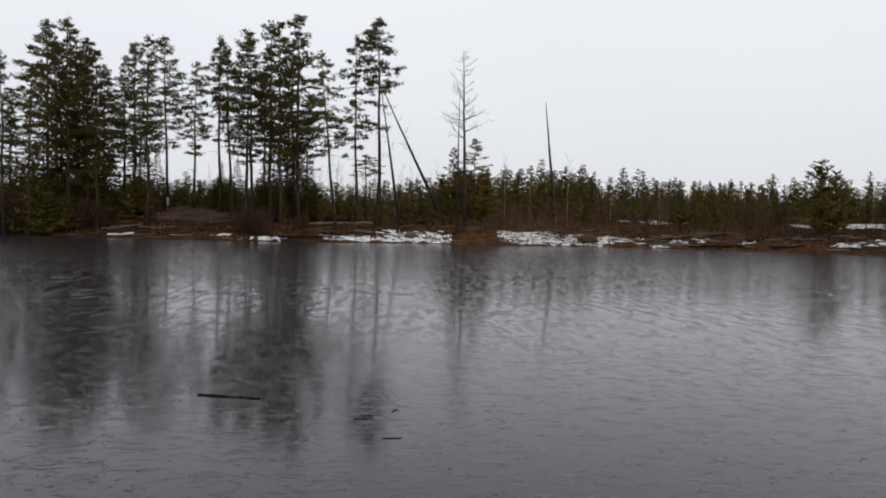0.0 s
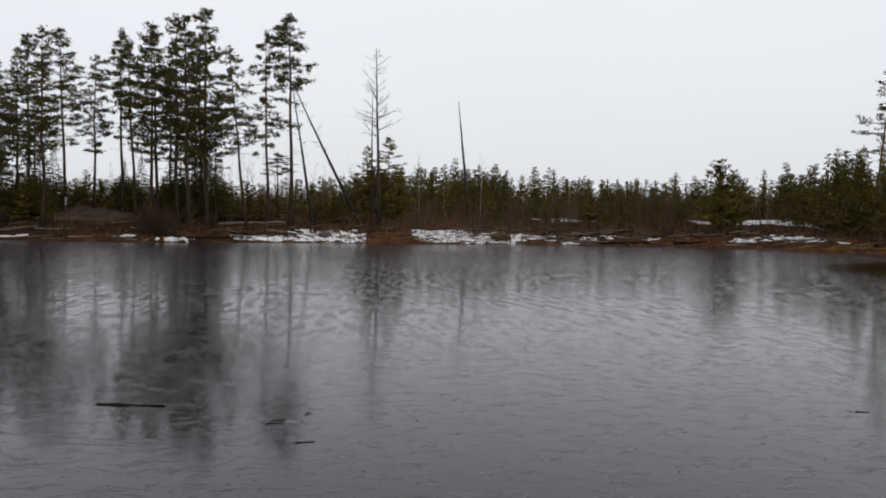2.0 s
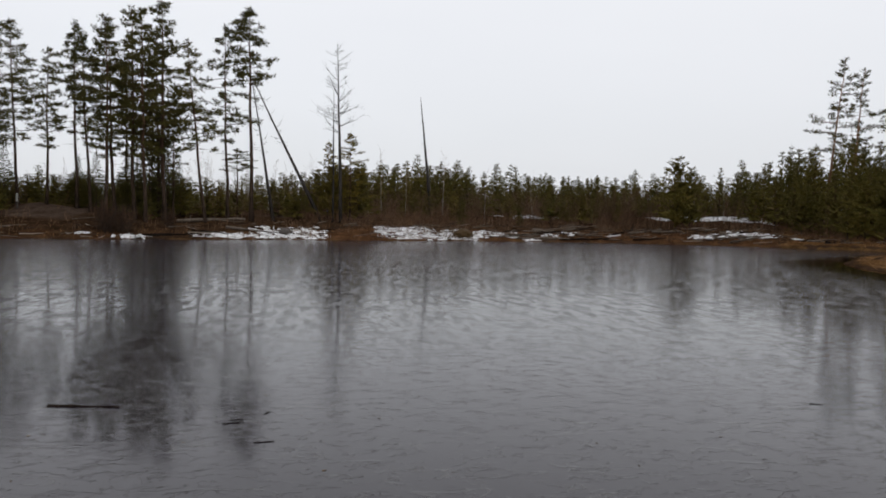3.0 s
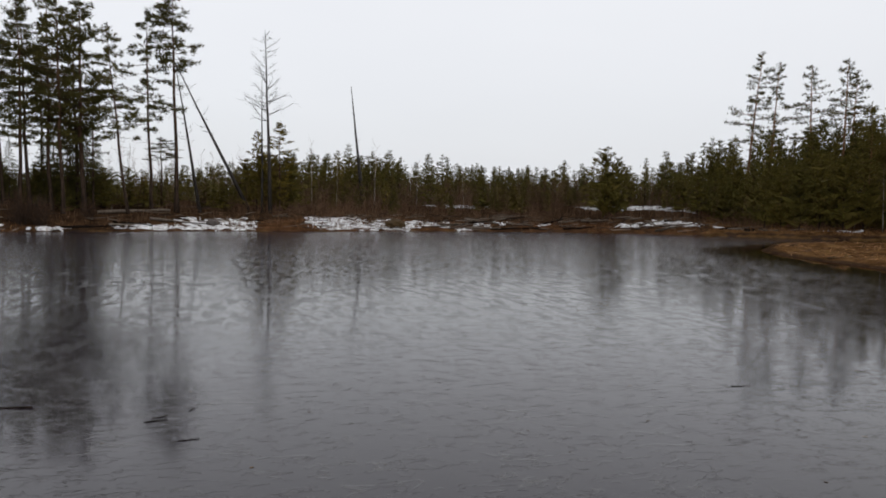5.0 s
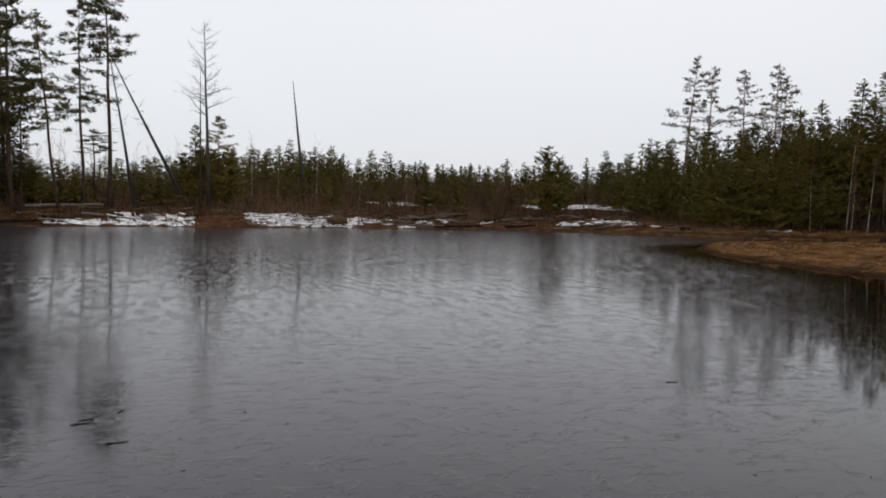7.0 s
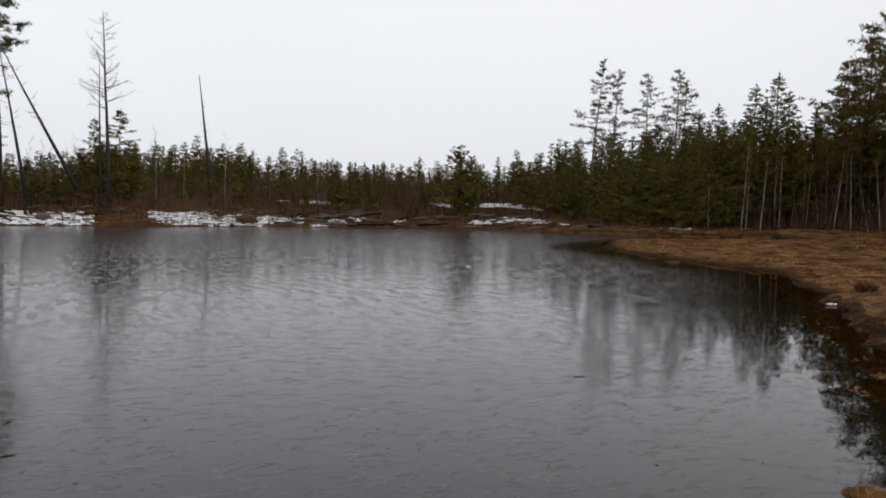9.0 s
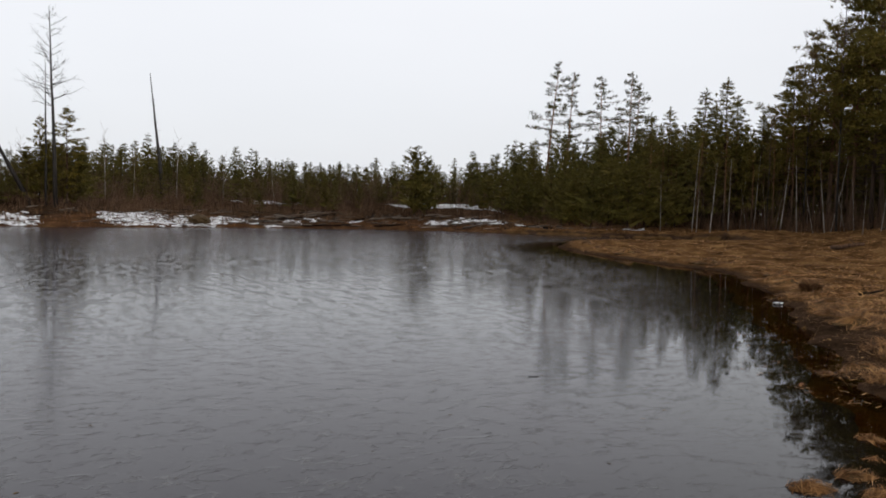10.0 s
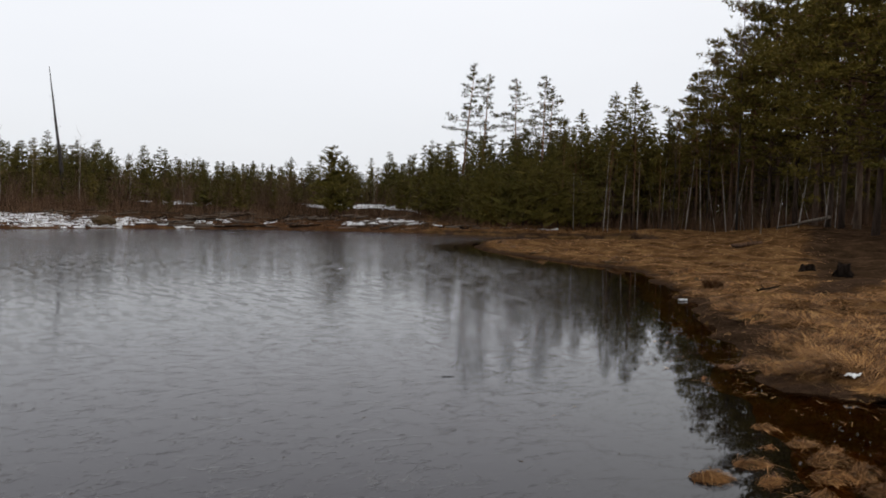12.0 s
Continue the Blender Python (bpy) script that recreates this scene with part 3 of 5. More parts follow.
def spruce_parts(root, rs, H, reach, rows, needles, bark, leaf=(0.34, 0.105), fan=5, low=0.14, droop=0.18):
    """A spruce: level boughs in dense storeys that narrow to a spire, drooping below and rising at the top."""
    s = np.linspace(0, 1, 5)
    trunk = Build()
    trunk.tube(np.c_[rs.normal(0, 0.03, 5), rs.normal(0, 0.03, 5), s * H * 0.98 - 0.1], H * 0.008 * (1 - 0.85 * s) + 0.004, 5)
    trunk.out("trunk", bark, root)
    green, limbs = Build(), Build()
    for i in range(rows):
        q = low + (0.97 - low) * min(0.995, max(0.0, (i + rs.uniform(-0.5, 0.5)) / rows))
        a = i * 2.4 + rs.uniform(-0.5, 0.5)
        L = reach * (1 - q) ** 0.9 * rs.uniform(0.55, 1.2) + 0.06
        way = np.array([math.cos(a), math.sin(a), rs.uniform(-0.08, 0.12) - droop + 0.75 * max(0.0, q - 0.6)])
        side = np.array([-way[1], way[0], 0.0])
        base = np.array([0, 0, q * H])
        limbs.strips(base[None], (base + way * L)[None], 0.03)
        crown_sprays(green, limbs, base, way, side, L, max(3, int(3 + 6 * L / reach)), 3, leaf, fan, rs, 0.12, 0.10, 0.012, 0.1, (0.07, 0.05), 0.6, 0.5 + 0.5 * (1 - q))
    n = 7
    green.sprays(np.c_[rs.normal(0, 0.03, n), rs.normal(0, 0.03, n), np.linspace(0.90, 0.985, n) * H], np.tile([0, 0, 1.6], (n, 1)), fan, leaf[0], leaf[1] * 0.8, rs, 0.6)
    tagged(limbs.out("branchwork", bark, root), kind="stuff")
    tagged(green.out("crown", needles, root), kind="stuff")


def bush_parts(root, rs, H, wide, stems_n, twigs):
    """A dense leafless bush: many stems from one stool, forking into fine twigs."""
    stems, fine = Build(), Build()
    for i in range(stems_n):
        a, r = rs.uniform(0, 6.28), wide * math.sqrt(rs.uniform())
        p = np.array([0.25 * r * math.cos(a), 0.25 * r * math.sin(a), -0.1])
        q = np.array([r * math.cos(a), r * math.sin(a), H * rs.uniform(0.6, 1.05) * (1 - 0.35 * (r / wide) ** 2)])
        mid = (p + q) / 2 + rs.normal(0, 0.12, 3)
        stems.tube(np.array([p, mid, q]), [0.018, 0.013, 0.006], 4, False)
        t = rs.uniform(0.2, 1.0, twigs)[:, None]
        base = np.where(t < 0.5, p + (mid - p) * 2 * t, mid + (q - mid) * (2 * t - 1))
        d = (q - p) / H * 0.5 + rs.normal(0, 0.35, (twigs, 3))
        fine.strips(base, base + d * rs.uniform(0.4, 0.9, (twigs, 1)), 0.016)
    tagged(stems.out("stems", BARK, root), kind="stuff")
    tagged(fine.out("branchwork", DARK_TWIGS, root), kind="stuff")


def bare_parts(root, rs, H, bark, r0, low, limbs_n, reach, twigs, fine, lean_up=0.5, droop=0.0, thin=0.014):
    """A leafless tree: trunk, limbs, and fine twigs."""
    s = np.linspace(0, 1, 9)
    wig = np.cumsum(rs.normal(0, 0.012, (9, 2)), axis=0) * H * 0.12
    path = np.c_[wig, s * H]
    path[0] = (0, 0, -0.15)
    trunk = Build()
    trunk.tube(path, r0 * (1 - 0.9 * s) + 0.004, 7)
    trunk.out("trunk", bark, root, soft=True)
    b = Build()
    k = np.linspace(0, 1, 5)
    for i in range(limbs_n):
        q = low + (0.97 - low) * rs.uniform(0, 1)
        base = np.array([np.interp(q, s, path[:, c]) for c in range(3)])
        L = reach * (1.1 - 0.75 * q) * rs.uniform(0.5, 1.3)
        a = rs.uniform(0, 6.28)
        way = np.array([math.cos(a), math.sin(a), lean_up * rs.uniform(0.2, 1.4) - droop])
        line = base + way * (k[:, None] * L) + np.c_[0 * k, 0 * k, k ** 2 * L * rs.uniform(0, 0.5)] + rs.normal(0, 0.05, (5, 3)) * L * k[:, None]
        b.tube(line, np.maximum(0.022 * (1 - 0.8 * k) * min(1.6, L), 0.007), 3, False)
        if twigs:
            t = rs.uniform(0.2, 1.0, twigs)
            p = np.stack([np.interp(t, k, line[:, c]) for c in range(3)], 1)
            d = way + rs.normal(0, 0.6, (twigs, 3)) + np.array([0, 0, 0.3])
            d /= np.linalg.norm(d, axis=1)[:, None]
            l2 = L * rs.uniform(0.2, 0.55, twigs)
            b.strips(p, p + d * l2[:, None], thin)
            r = p + d * (l2 * 0.5)[:, None]
            b.strips(r, r + (d + rs.normal(0, 0.5, d.shape)) * (l2 * 0.5)[:, None], thin * 0.8)
    tagged(b.out("branchwork", fine, root), kind="stuff")


def grown(kind):
    """The first tree of each kind; later ones are copies of it."""
    root = new(KINDS[kind][0])
    KINDS[kind][2](root, np.random.RandomState(KINDS[kind][1]))
    return root


KINDS = {
    "pine_a": ("pine_tree", 1, lambda r, s: pine_parts(r, s, 15, 0.37, 1.95, 74, 5, NEEDLES, BARK)),
    "pine_b": ("pine_tree", 2, lambda r, s: pine_parts(r, s, 15, 0.30, 1.80, 80, 5, NEEDLES, BARK)),
    "pine_c": ("pine_tree", 3, lambda r, s: pine_parts(r, s, 15, 0.34, 1.60, 62, 4.6, NEEDLES, BARK, gaps=0.7)),
    "pine_d": ("pine_tree", 4, lambda r, s: pine_parts(r, s, 15, 0.64, 1.55, 44, 5.5, NEEDLES, BARK, stubs=26)),
    "pine_e": ("pine_tree", 5, lambda r, s: pine_parts(r, s, 15, 0.20, 2.05, 84, 5, NEEDLES, BARK)),
    "pine_f": ("pine_tree", 6, lambda r, s: pine_parts(r, s, 15, 0.40, 1.85, 60, 5.5, NEEDLES, BARK, gaps=0.8, dip=0.1)),
    "open_pine_a": ("pine_tree", 7, lambda r, s: pine_parts(r, s, 15, 0.46, 1.35, 50, 4, NEEDLES, BARK_ORANGE, leaf=(0.20, 0.047), gaps=0.8)),
    "open_pine_b": ("pine_tree", 8, lambda r, s: pine_parts(r, s, 15, 0.50, 1.8, 54, 4, NEEDLES, BARK_ORANGE, leaf=(0.20, 0.047), top_round=1.2, gaps=0.7)),
    "slim_pine": ("pine_tree", 24, lambda r, s: pine_parts(r, s, 15, 0.56, 1.5, 30, 5, NEEDLES_OLIVE, BARK_ORANGE, leaf=(0.24, 0.055), fan=5, r0=0.12, stubs=14)),
    "full_pine_a": ("pine_tree", 9, lambda r, s: pine_parts(r, s, 14, 0.20, 2.7, 92, 5.4, NEEDLES_OLIVE, BARK, leaf=(0.24, 0.062), fan=5, r0=0.125, stubs=24)),
    "full_pine_b": ("pine_tree", 10, lambda r, s: pine_parts(r, s, 14, 0.27, 3.0, 94, 5.4, NEEDLES_OLIVE, BARK_ORANGE, leaf=(0.24, 0.062), fan=5, stubs=36, r0=0.13, gaps=0.6)),
    "full_pine_c": ("pine_tree", 11, lambda r, s: pine_parts(r, s, 14, 0.13, 2.4, 90, 5.4, NEEDLES_OLIVE, BARK, leaf=(0.24, 0.062), fan=5, r0=0.115, stubs=20)),
    "round_pine": ("pine_tree", 12, lambda r, s: young_parts(r, s, 6, 2.0, 13, 6, NEEDLES_WARM, BARK, leaf=(0.30, 0.09), low=0.10, subs=6, tufts=3, fan=4, full=0.5)),
    "low_pine": ("pine_tree", 25, lambda r, s: young_parts(r, s, 6, 2.0, 12, 6, NEEDLES, BARK, leaf=(0.30, 0.09), low=0.02, subs=6, tufts=3, fan=4, full=0.5)),
    "young_a": ("young_conifer", 13, lambda r, s: young_parts(r, s, 7, 1.7, 15, 5, NEEDLES_SPRUCE, BARK)),
    "young_b": ("young_conifer", 14, lambda r, s: young_parts(r, s, 7, 1.4, 15, 5, NEEDLES_SPRUCE, BARK, low=0.12)),
    "young_c": ("young_conifer", 15, lambda r, s: young_parts(r, s, 7, 1.9, 14, 5, NEEDLES_SPRUCE, BARK, low=0.12, full=0.8)),
    "young_d": ("young_conifer", 16, lambda r, s: young_parts(r, s, 7, 1.8, 14, 5, NEEDLES_WARM, BARK, low=0.03, full=0.8)),
    "young_e": ("young_conifer", 26, lambda r, s: young_parts(r, s, 7, 1.2, 14, 5, NEEDLES_SPRUCE, BARK, low=0.30, full=0.75)),
    "spruce_a": ("spruce_tree", 17, lambda r, s: spruce_parts(r, s, 13, 3.0, 130, NEEDLES_WARM, BARK)),
    "spruce_b": ("spruce_tree", 18, lambda r, s: spruce_parts(r, s, 13, 2.7, 120, NEEDLES_WARM, BARK, low=0.2)),
    "dark_spruce": ("spruce_tree", 29, lambda r, s: spruce_parts(r, s, 13, 2.3, 110, NEEDLES, BARK, low=0.03)),
    "birch_a": ("birch_tree", 19, lambda r, s: bare_parts(r, s, 8, BIRCH, 0.040, 0.30, 24, 1.2, 8, TWIGS, 1.3)),
    "birch_b": ("birch_tree", 20, lambda r, s: bare_parts(r, s, 8, BIRCH, 0.034, 0.35, 22, 0.9, 8, TWIGS, 1.6)),
    "dead_pine": ("dead_pine_tree", 21, lambda r, s: bare_parts(r, s, 13, BARK_DEAD, 0.15, 0.50, 40, 2.0, 12, BARK_DEAD, 0.45, thin=0.014)),
    "dead_lean": ("dead_leaning_tree", 22, lambda r, s: bare_parts(r, s, 10, BARK_DEAD, 0.17, 0.45, 18, 1.1, 6, BARK_DEAD, 0.1, thin=0.02)),
    "snag": ("dead_snag", 23, lambda r, s: bare_parts(r, s, 10, BARK_DEAD, 0.15, 0.5, 9, 0.35, 0, BARK_DEAD, 0.2)),
    "bare_bush": ("bare_bush", 28, lambda r, s: bush_parts(r, s, 2.4, 1.3, 70, 16)),
    "tall_bare": ("bare_tree", 27, lambda r, s: bare_parts(r, s, 18, BARK_DEAD, 0.10, 0.35, 46, 3.0, 16, TWIGS, 0.9, thin=0.018)),
}
NATURAL = {"round_pine": 6, "low_pine": 6, "dead_pine": 13, "dead_lean": 10, "snag": 10}
NATURAL.update({k: 15 for k in KINDS if k.startswith(("pine", "open", "slim"))})
NATURAL.update({k: 14 for k in KINDS if k.startswith("full")})
NATURAL.update({k: 7 for k in KINDS if k.startswith("young")})
NATURAL.update({k: 13 for k in KINDS if k.startswith(("spruce", "dark_spruce"))})
NATURAL.update({k: 8 for k in KINDS if k.startswith("birch")})
NATURAL["tall_bare"], NATURAL["bare_bush"] = 18, 2.4
PLANTED = {k: [] for k in KINDS}


def plant(kind, x, y, height, label, category="pine", group="", spin=None, tip=None, wide=1.0, sink=0.0):
    """Notes a tree to be grown: its foot, height, and where its tip stands off the plumb line (metres in x, y)."""
    spin = random.uniform(0, 360) if spin is None else spin
    z = floor_z(x, y) - sink
    k = height / NATURAL[kind]
    m = Matrix.Translation((x, y, z))
    if tip:
        k *= math.sqrt(1 + (tip[0] ** 2 + tip[1] ** 2) / height ** 2)
        up = Vector((tip[0], tip[1], height)).normalized()
        m = m @ Vector((0, 0, 1)).rotation_difference(up).to_matrix().to_4x4()
    m = m @ pose(0, 0, 0, 0, 0, spin) @ Matrix.Diagonal((k * wide, k * wide, k, 1))
    PLANTED[kind].append((m, label, category, group))


def grow_all():
    for kind, spots in PLANTED.items():
        if not spots:
            continue
        first = grown(kind)
        made = [copy_thing(first, m) for m, *_ in spots[1:]]
        first.matrix_basis = spots[0][0]
        for ob, (_, label, category, group) in zip([first] + made, spots):
            tagged(ob, label, category, group)


def height_for(elevation, distance, x, y):
    """Tree height that brings its tip to this elevation as seen from the near shore."""
    return EYE + math.tan(radians(elevation)) * distance - floor_z(x, y)


# tall pines on the far bank: kind, azimuth of foot, azimuth and elevation of tip, distance, width
FAR_PINES = [
    ("pine_c", -30.2, -30.3, 10.2, 56, 1.0), ("pine_f", -28.76, -28.66, 9.4, 55, 1.1), ("pine_a", -27.66, -27.9, 12.5, 57, 1.1), ("pine_d", -27.1, -27.2, 11.3, 60, 1.0),
    ("pine_e", -26.24, -26.6, 12.7, 56, 1.1), ("pine_a", -25.29, -25.5, 11.6, 57, 1.2), ("pine_b", -24.68, -24.8, 10.9, 55, 1.15), ("pine_e", -25.9, -25.9, 11.2, 62, 1.1),
    ("pine_b", -22.36, -22.4, 11.6, 58, 1.0), ("pine_f", -21.45, -21.3, 12.1, 54.2, 1.1), ("pine_a", -20.02, -20.3, 12.1, 60, 1.0), ("pine_c", -22.9, -22.9, 10.7, 62, 1.0),
    ("pine_c", -18.34, -18.3, 10.7, 59, 1.0), ("pine_f", -16.5, -16.7, 12.5, 58, 1.0), ("pine_d", -15.68, -16.3, 11.8, 57, 1.0), ("pine_a", -14.74, -15.1, 13.2, 55, 1.05),
    ("pine_b", -14.14, -14.4, 12.6, 57, 1.1), ("pine_f", -12.87, -13.2, 13.9, 56, 1.0), ("pine_b", -12.18, -12.4, 14.0, 53.6, 1.0), ("pine_b", -10.88, -10.9, 14.6, 55, 1.15),
    ("pine_c", -11.29, -11.6, 12.8, 58, 1.1), ("pine_e", -10.3, -10.3, 9.0, 57, 0.9), ("pine_f", -8.12, -9.6, 12.0, 53.2, 0.95), ("pine_f", -6.61, -6.86, 13.2, 56, 1.0), ("pine_d", -4.93, -5.25, 14.6, 56, 1.15),
    ("pine_e", -26.9, -26.9, 11.0, 61, 1.15), ("pine_e", -24.2, -24.2, 9.6, 60, 1.1), ("pine_b", -25.5, -25.7, 9.8, 63, 1.2), ("pine_e", -31.5, -31.5, 10.5, 60, 1.2), ("pine_c", -21.9, -21.9, 8.6, 64, 1.0),
    ("pine_c", -13.4, -13.4, 10.2, 62, 1.1), ("pine_c", -11.7, -11.7, 9.8, 61, 1.0),
]
for kind, foot, tip, up, far, wide in FAR_PINES:
    x, y = polar(foot, far)
    tx, ty = polar(tip, far)
    plant(kind, x, y, height_for(up, far, x, y), "tall dark pine with bare lower trunk on the far bank", "pine", "tall pines on the far bank", None, (tx - x, ty - y), wide)

# dead and leaning trees
x, y = polar(-3.36, 56.5)
tx, ty = polar(-4.95, 56.3)
plant("dead_lean", x, y, height_for(9.3, 56.5, x, y), "thin dead pine trunk leaning against a tall pine", "dead tree", "", 20, (tx - x, ty - y), 0.8)
x, y = polar(0.19, 57)
tx, ty = polar(-5.0, 56.2)
plant("dead_lean", x, y, height_for(9.75, 56.6, x, y), "thick dead trunk fallen slantwise against a tall pine", "dead tree", "", 200, (tx - x, ty - y), 0.8)
x, y = polar(1.56, 55)
tx, ty = polar(1.12, 55)
plant("dead_pine", x, y, height_for(12.3, 55, x, y), "leafless grey dead pine with bare upper limbs", "dead tree", "", 60, (tx - x, ty - y), 1.0)
x, y = polar(1.0, 56)
plant("snag", x, y, height_for(9.0, 56, x, y), "thin bare dead pole beside the dead pine", "dead tree", "", 60, None, 0.7)
x, y = polar(8.38, 62)
tx, ty = polar(7.47, 62)
plant("snag", x, y, height_for(8.65, 62, x, y), "leaning broken dead trunk without branches", "dead tree", "", 10, (tx - x, ty - y), 1.15)
x, y = polar(2.2, 56.5)
plant("full_pine_c", x, y, height_for(6.0, 56.5, x, y), "small pine growing beside the dead pine", "pine", "", 33, None, 1.15)
x, y = polar(0.6, 57.5)
plant("full_pine_c", x, y, height_for(5.3, 57.5, x, y), "small pine growing beside the dead pine", "pine", "", 120, None, 0.9)
x, y = polar(-5.9, 60)
plant("pine_d", x, y, height_for(4.6, 60, x, y), "small flat-topped pine on the far bank", "pine", "", 33, None, 2.0)
for a, up, far, wide in ((1.0, 3.7, 57.5, 1.2), (-0.2, 3.1, 59, 1.1), (2.9, 3.6, 58.5, 1.3), (1.9, 3.5, 58.5, 1.2), (26.4, 4.3, 60, 1.15), (27.3, 3.6, 60.5, 0.9)):
    x, y = polar(a, far)
    plant("round_pine", x, y, height_for(up, far, x, y), "bushy round-topped pine at the edge of the bank", "pine", "", None, None, wide)

for i, (a, up, far, wide) in enumerate(((-29.5, 1.6, 59, 1.1), (-24.2, 1.6, 58, 1.1), (-23.0, 1.8, 58, 1.1), (-19.0, 1.7, 62, 1.2), (-13.6, 1.6, 58, 1.1), (-12.0, 1.2, 56, 1.1), (-10.0, 1.8, 60, 1.1), (-17.0, 1.6, 61, 1.2), (-6.0, 1.5, 60, 1.0), (10.6, 1.2, 60, 1.0), (15.0, 0.8, 59, 0.9))):
    x, y = polar(a, far)
    plant("low_pine", x, y, height_for(up, far, x, y), "low bushy dark evergreen on the far bank", "evergreen bush", "low evergreens on the bank", None, None, wide)

for a, up, far, wide in ((-30.0, 1.4, 57.5, 1.3), (-28.4, 1.3, 57, 1.2), (-27.0, 1.2, 56.5, 1.2), (-25.6, 1.1, 55.5, 1.2), (-24.4, 0.4, 55, 1.0), (-14.6, 1.0, 50.2, 0.9), (-13.6, 0.5, 50.0, 0.9), (-10.6, 0.3, 51, 0.8)):
    x, y = polar(a, far)
    plant("bare_bush", x, y, height_for(up, far, x, y), "dense dark leafless bush at the far water's edge", "bush", "dark bushes on the bank", None, None, wide)

random.seed(23)
for i in range(90):
    a = random.uniform(-34, -1) if i < 60 else random.uniform(-31, -9)
    far = float(np.interp(a, (-34, -24, -19, -13, -1), (55, 54.5, 60, 57, 58))) + random.uniform(0, 9)
    x, y = polar(a, far)
    h = max(1.0, height_for(random.uniform(0.6, 2.7), far, x, y))
    plant(random.choice(("young_a", "young_d", "young_b")), x, y, h, "small dark conifer under the tall pines", "conifer", "undergrowth beneath the tall pines", None, None, min(2.2, 1.25 * (7 / h) ** 0.5))

for a, up, far in ((-13.3, 4.6, 58), (-12.7, 6.2, 59), (-11.9, 7.0, 58), (-11.3, 5.2, 59), (-10.7, 6.4, 58.5), (-10.1, 4.4, 60), (-28.8, 4.6, 58), (-27.9, 6.0, 59), (-27.2, 4.8, 58), (-26.5, 6.4, 59), (-25.8, 5.2, 58), (-25.1, 6.0, 59), (-24.4, 4.6, 58), (-23.8, 4.2, 59),
                   (-22.4, 4.4, 61), (-21.6, 4.9, 60), (-20.8, 4.2, 61), (-15.3, 4.0, 60), (-29.8, 6.4, 59), (-16.4, 3.6, 61)):
    x, y = polar(a, far)
    plant("dark_spruce", x, y, height_for(up, far, x, y), "half-grown dark spruce under the tall pines", "spruce", "spruces under the tall pines", None, None, 1.25 if a < -20 else 1.0)

# tall open pines above the woods
for kind, foot, tip, up, far in (("open_pine_a", 35.9, 36.76, 10.9, 72), ("open_pine_a", 37.4, 38.14, 10.1, 74), ("open_pine_b", 39.9, 39.85, 9.8, 75), ("open_pine_b", 41.75, 42.03, 10.05, 73), ("open_pine_a", 42.4, 42.6, 9.3, 75)):
    x, y = polar(foot, far)
    tx, ty = polar(tip, far)
    plant(kind, x, y, height_for(up, far, x, y), "tall slender pine with an open crown above the woods", "pine", "tall open pines", None, (tx - x, ty - y))
for kind, a, up, far in (("spruce_b", 43.6, 7.1, 66), ("spruce_a", 44.9, 7.5, 66), ("spruce_a", 47.27, 8.75, 64), ("spruce_a", 48.7, 9.45, 64), ("spruce_b", 49.4, 8.2, 66), ("spruce_b", 51.1, 7.0, 66), ("spruce_b", 46.0, 6.4, 68), ("spruce_b", 35.3, 5.2, 70), ("spruce_a", 48.0, 7.8, 68)):
    x, y = polar(a, far)
    plant(kind, x, y, height_for(up, far, x, y), "tall dark green spruce at the wood's edge", "spruce", "dark spruces", None, None, 1.25)

# bushy dark pines at the head of the inlet
for a, up, far in ((38.4, 2.6, 58), (39.6, 3.2, 57.5), (40.8, 3.7, 58), (42.2, 3.6, 57.5), (43.4, 3.3, 58), (44.6, 2.8, 59), (37.4, 2.4, 60), (45.5, 2.2, 60)):
    x, y = polar(a, far)
    plant("round_pine", x, y, height_for(up, far, x, y), "dense dark bushy pine at the head of the inlet", "pine", "bushy pines by the inlet", None, None, 1.15)

# big pines of the near wood on the grassy shore
random.seed(5)
for kind, a, far, up, wide in (
        ("full_pine_c", 51.4, 70, 5.8, 0.9), ("full_pine_a", 52.4, 68, 8.6, 1.0), ("full_pine_c", 53.0, 66, 10.2, 1.1), ("full_pine_a", 54.2, 66, 11.4, 1.15), ("full_pine_b", 55.4, 64, 12.9, 1.15),
        ("full_pine_b", 56.77, 60, 14.4, 0.85), ("full_pine_a", 57.9, 58, 17.0, 0.85), ("full_pine_b", 58.4, 60, 18.5, 0.8), ("full_pine_a", 59.6, 56, 19.0, 0.85), ("full_pine_b", 60.8, 55, 19.5, 0.9),
        ("full_pine_c", 61.6, 50, 17.5, 1.0), ("full_pine_a", 62.37, 47, 20.5, 0.95), ("full_pine_b", 63.3, 46, 21.5, 0.95), ("full_pine_a", 64.37, 41, 23.5, 0.95), ("full_pine_b", 65.4, 42, 23.5, 0.95),
        ("full_pine_c", 66.7, 40, 23.0, 1.0), ("full_pine_a", 68.2, 40, 23.5, 1.0), ("full_pine_b", 70.5, 40, 23.0, 1.0), ("full_pine_a", 55.9, 72, 10.5, 1.0), ("full_pine_c", 57.4, 70, 13.0, 1.0),
        ("full_pine_b", 59.0, 68, 14.5, 1.0), ("full_pine_a", 61.2, 64, 15.5, 1.0), ("full_pine_b", 63.8, 60, 16.5, 1.0), ("full_pine_c", 66.0, 56, 17.5, 1.0), ("full_pine_a", 69.0, 56, 18.0, 1.0), ("full_pine_a", 53.6, 74, 8.5, 1.0)):
    x, y = polar(a, far)
    plant(kind, x, y, height_for(up, far, x, y), "big olive-green pine of the wood beside the grassy shore", "pine", "pines beside the grassy shore", None, None, wide)

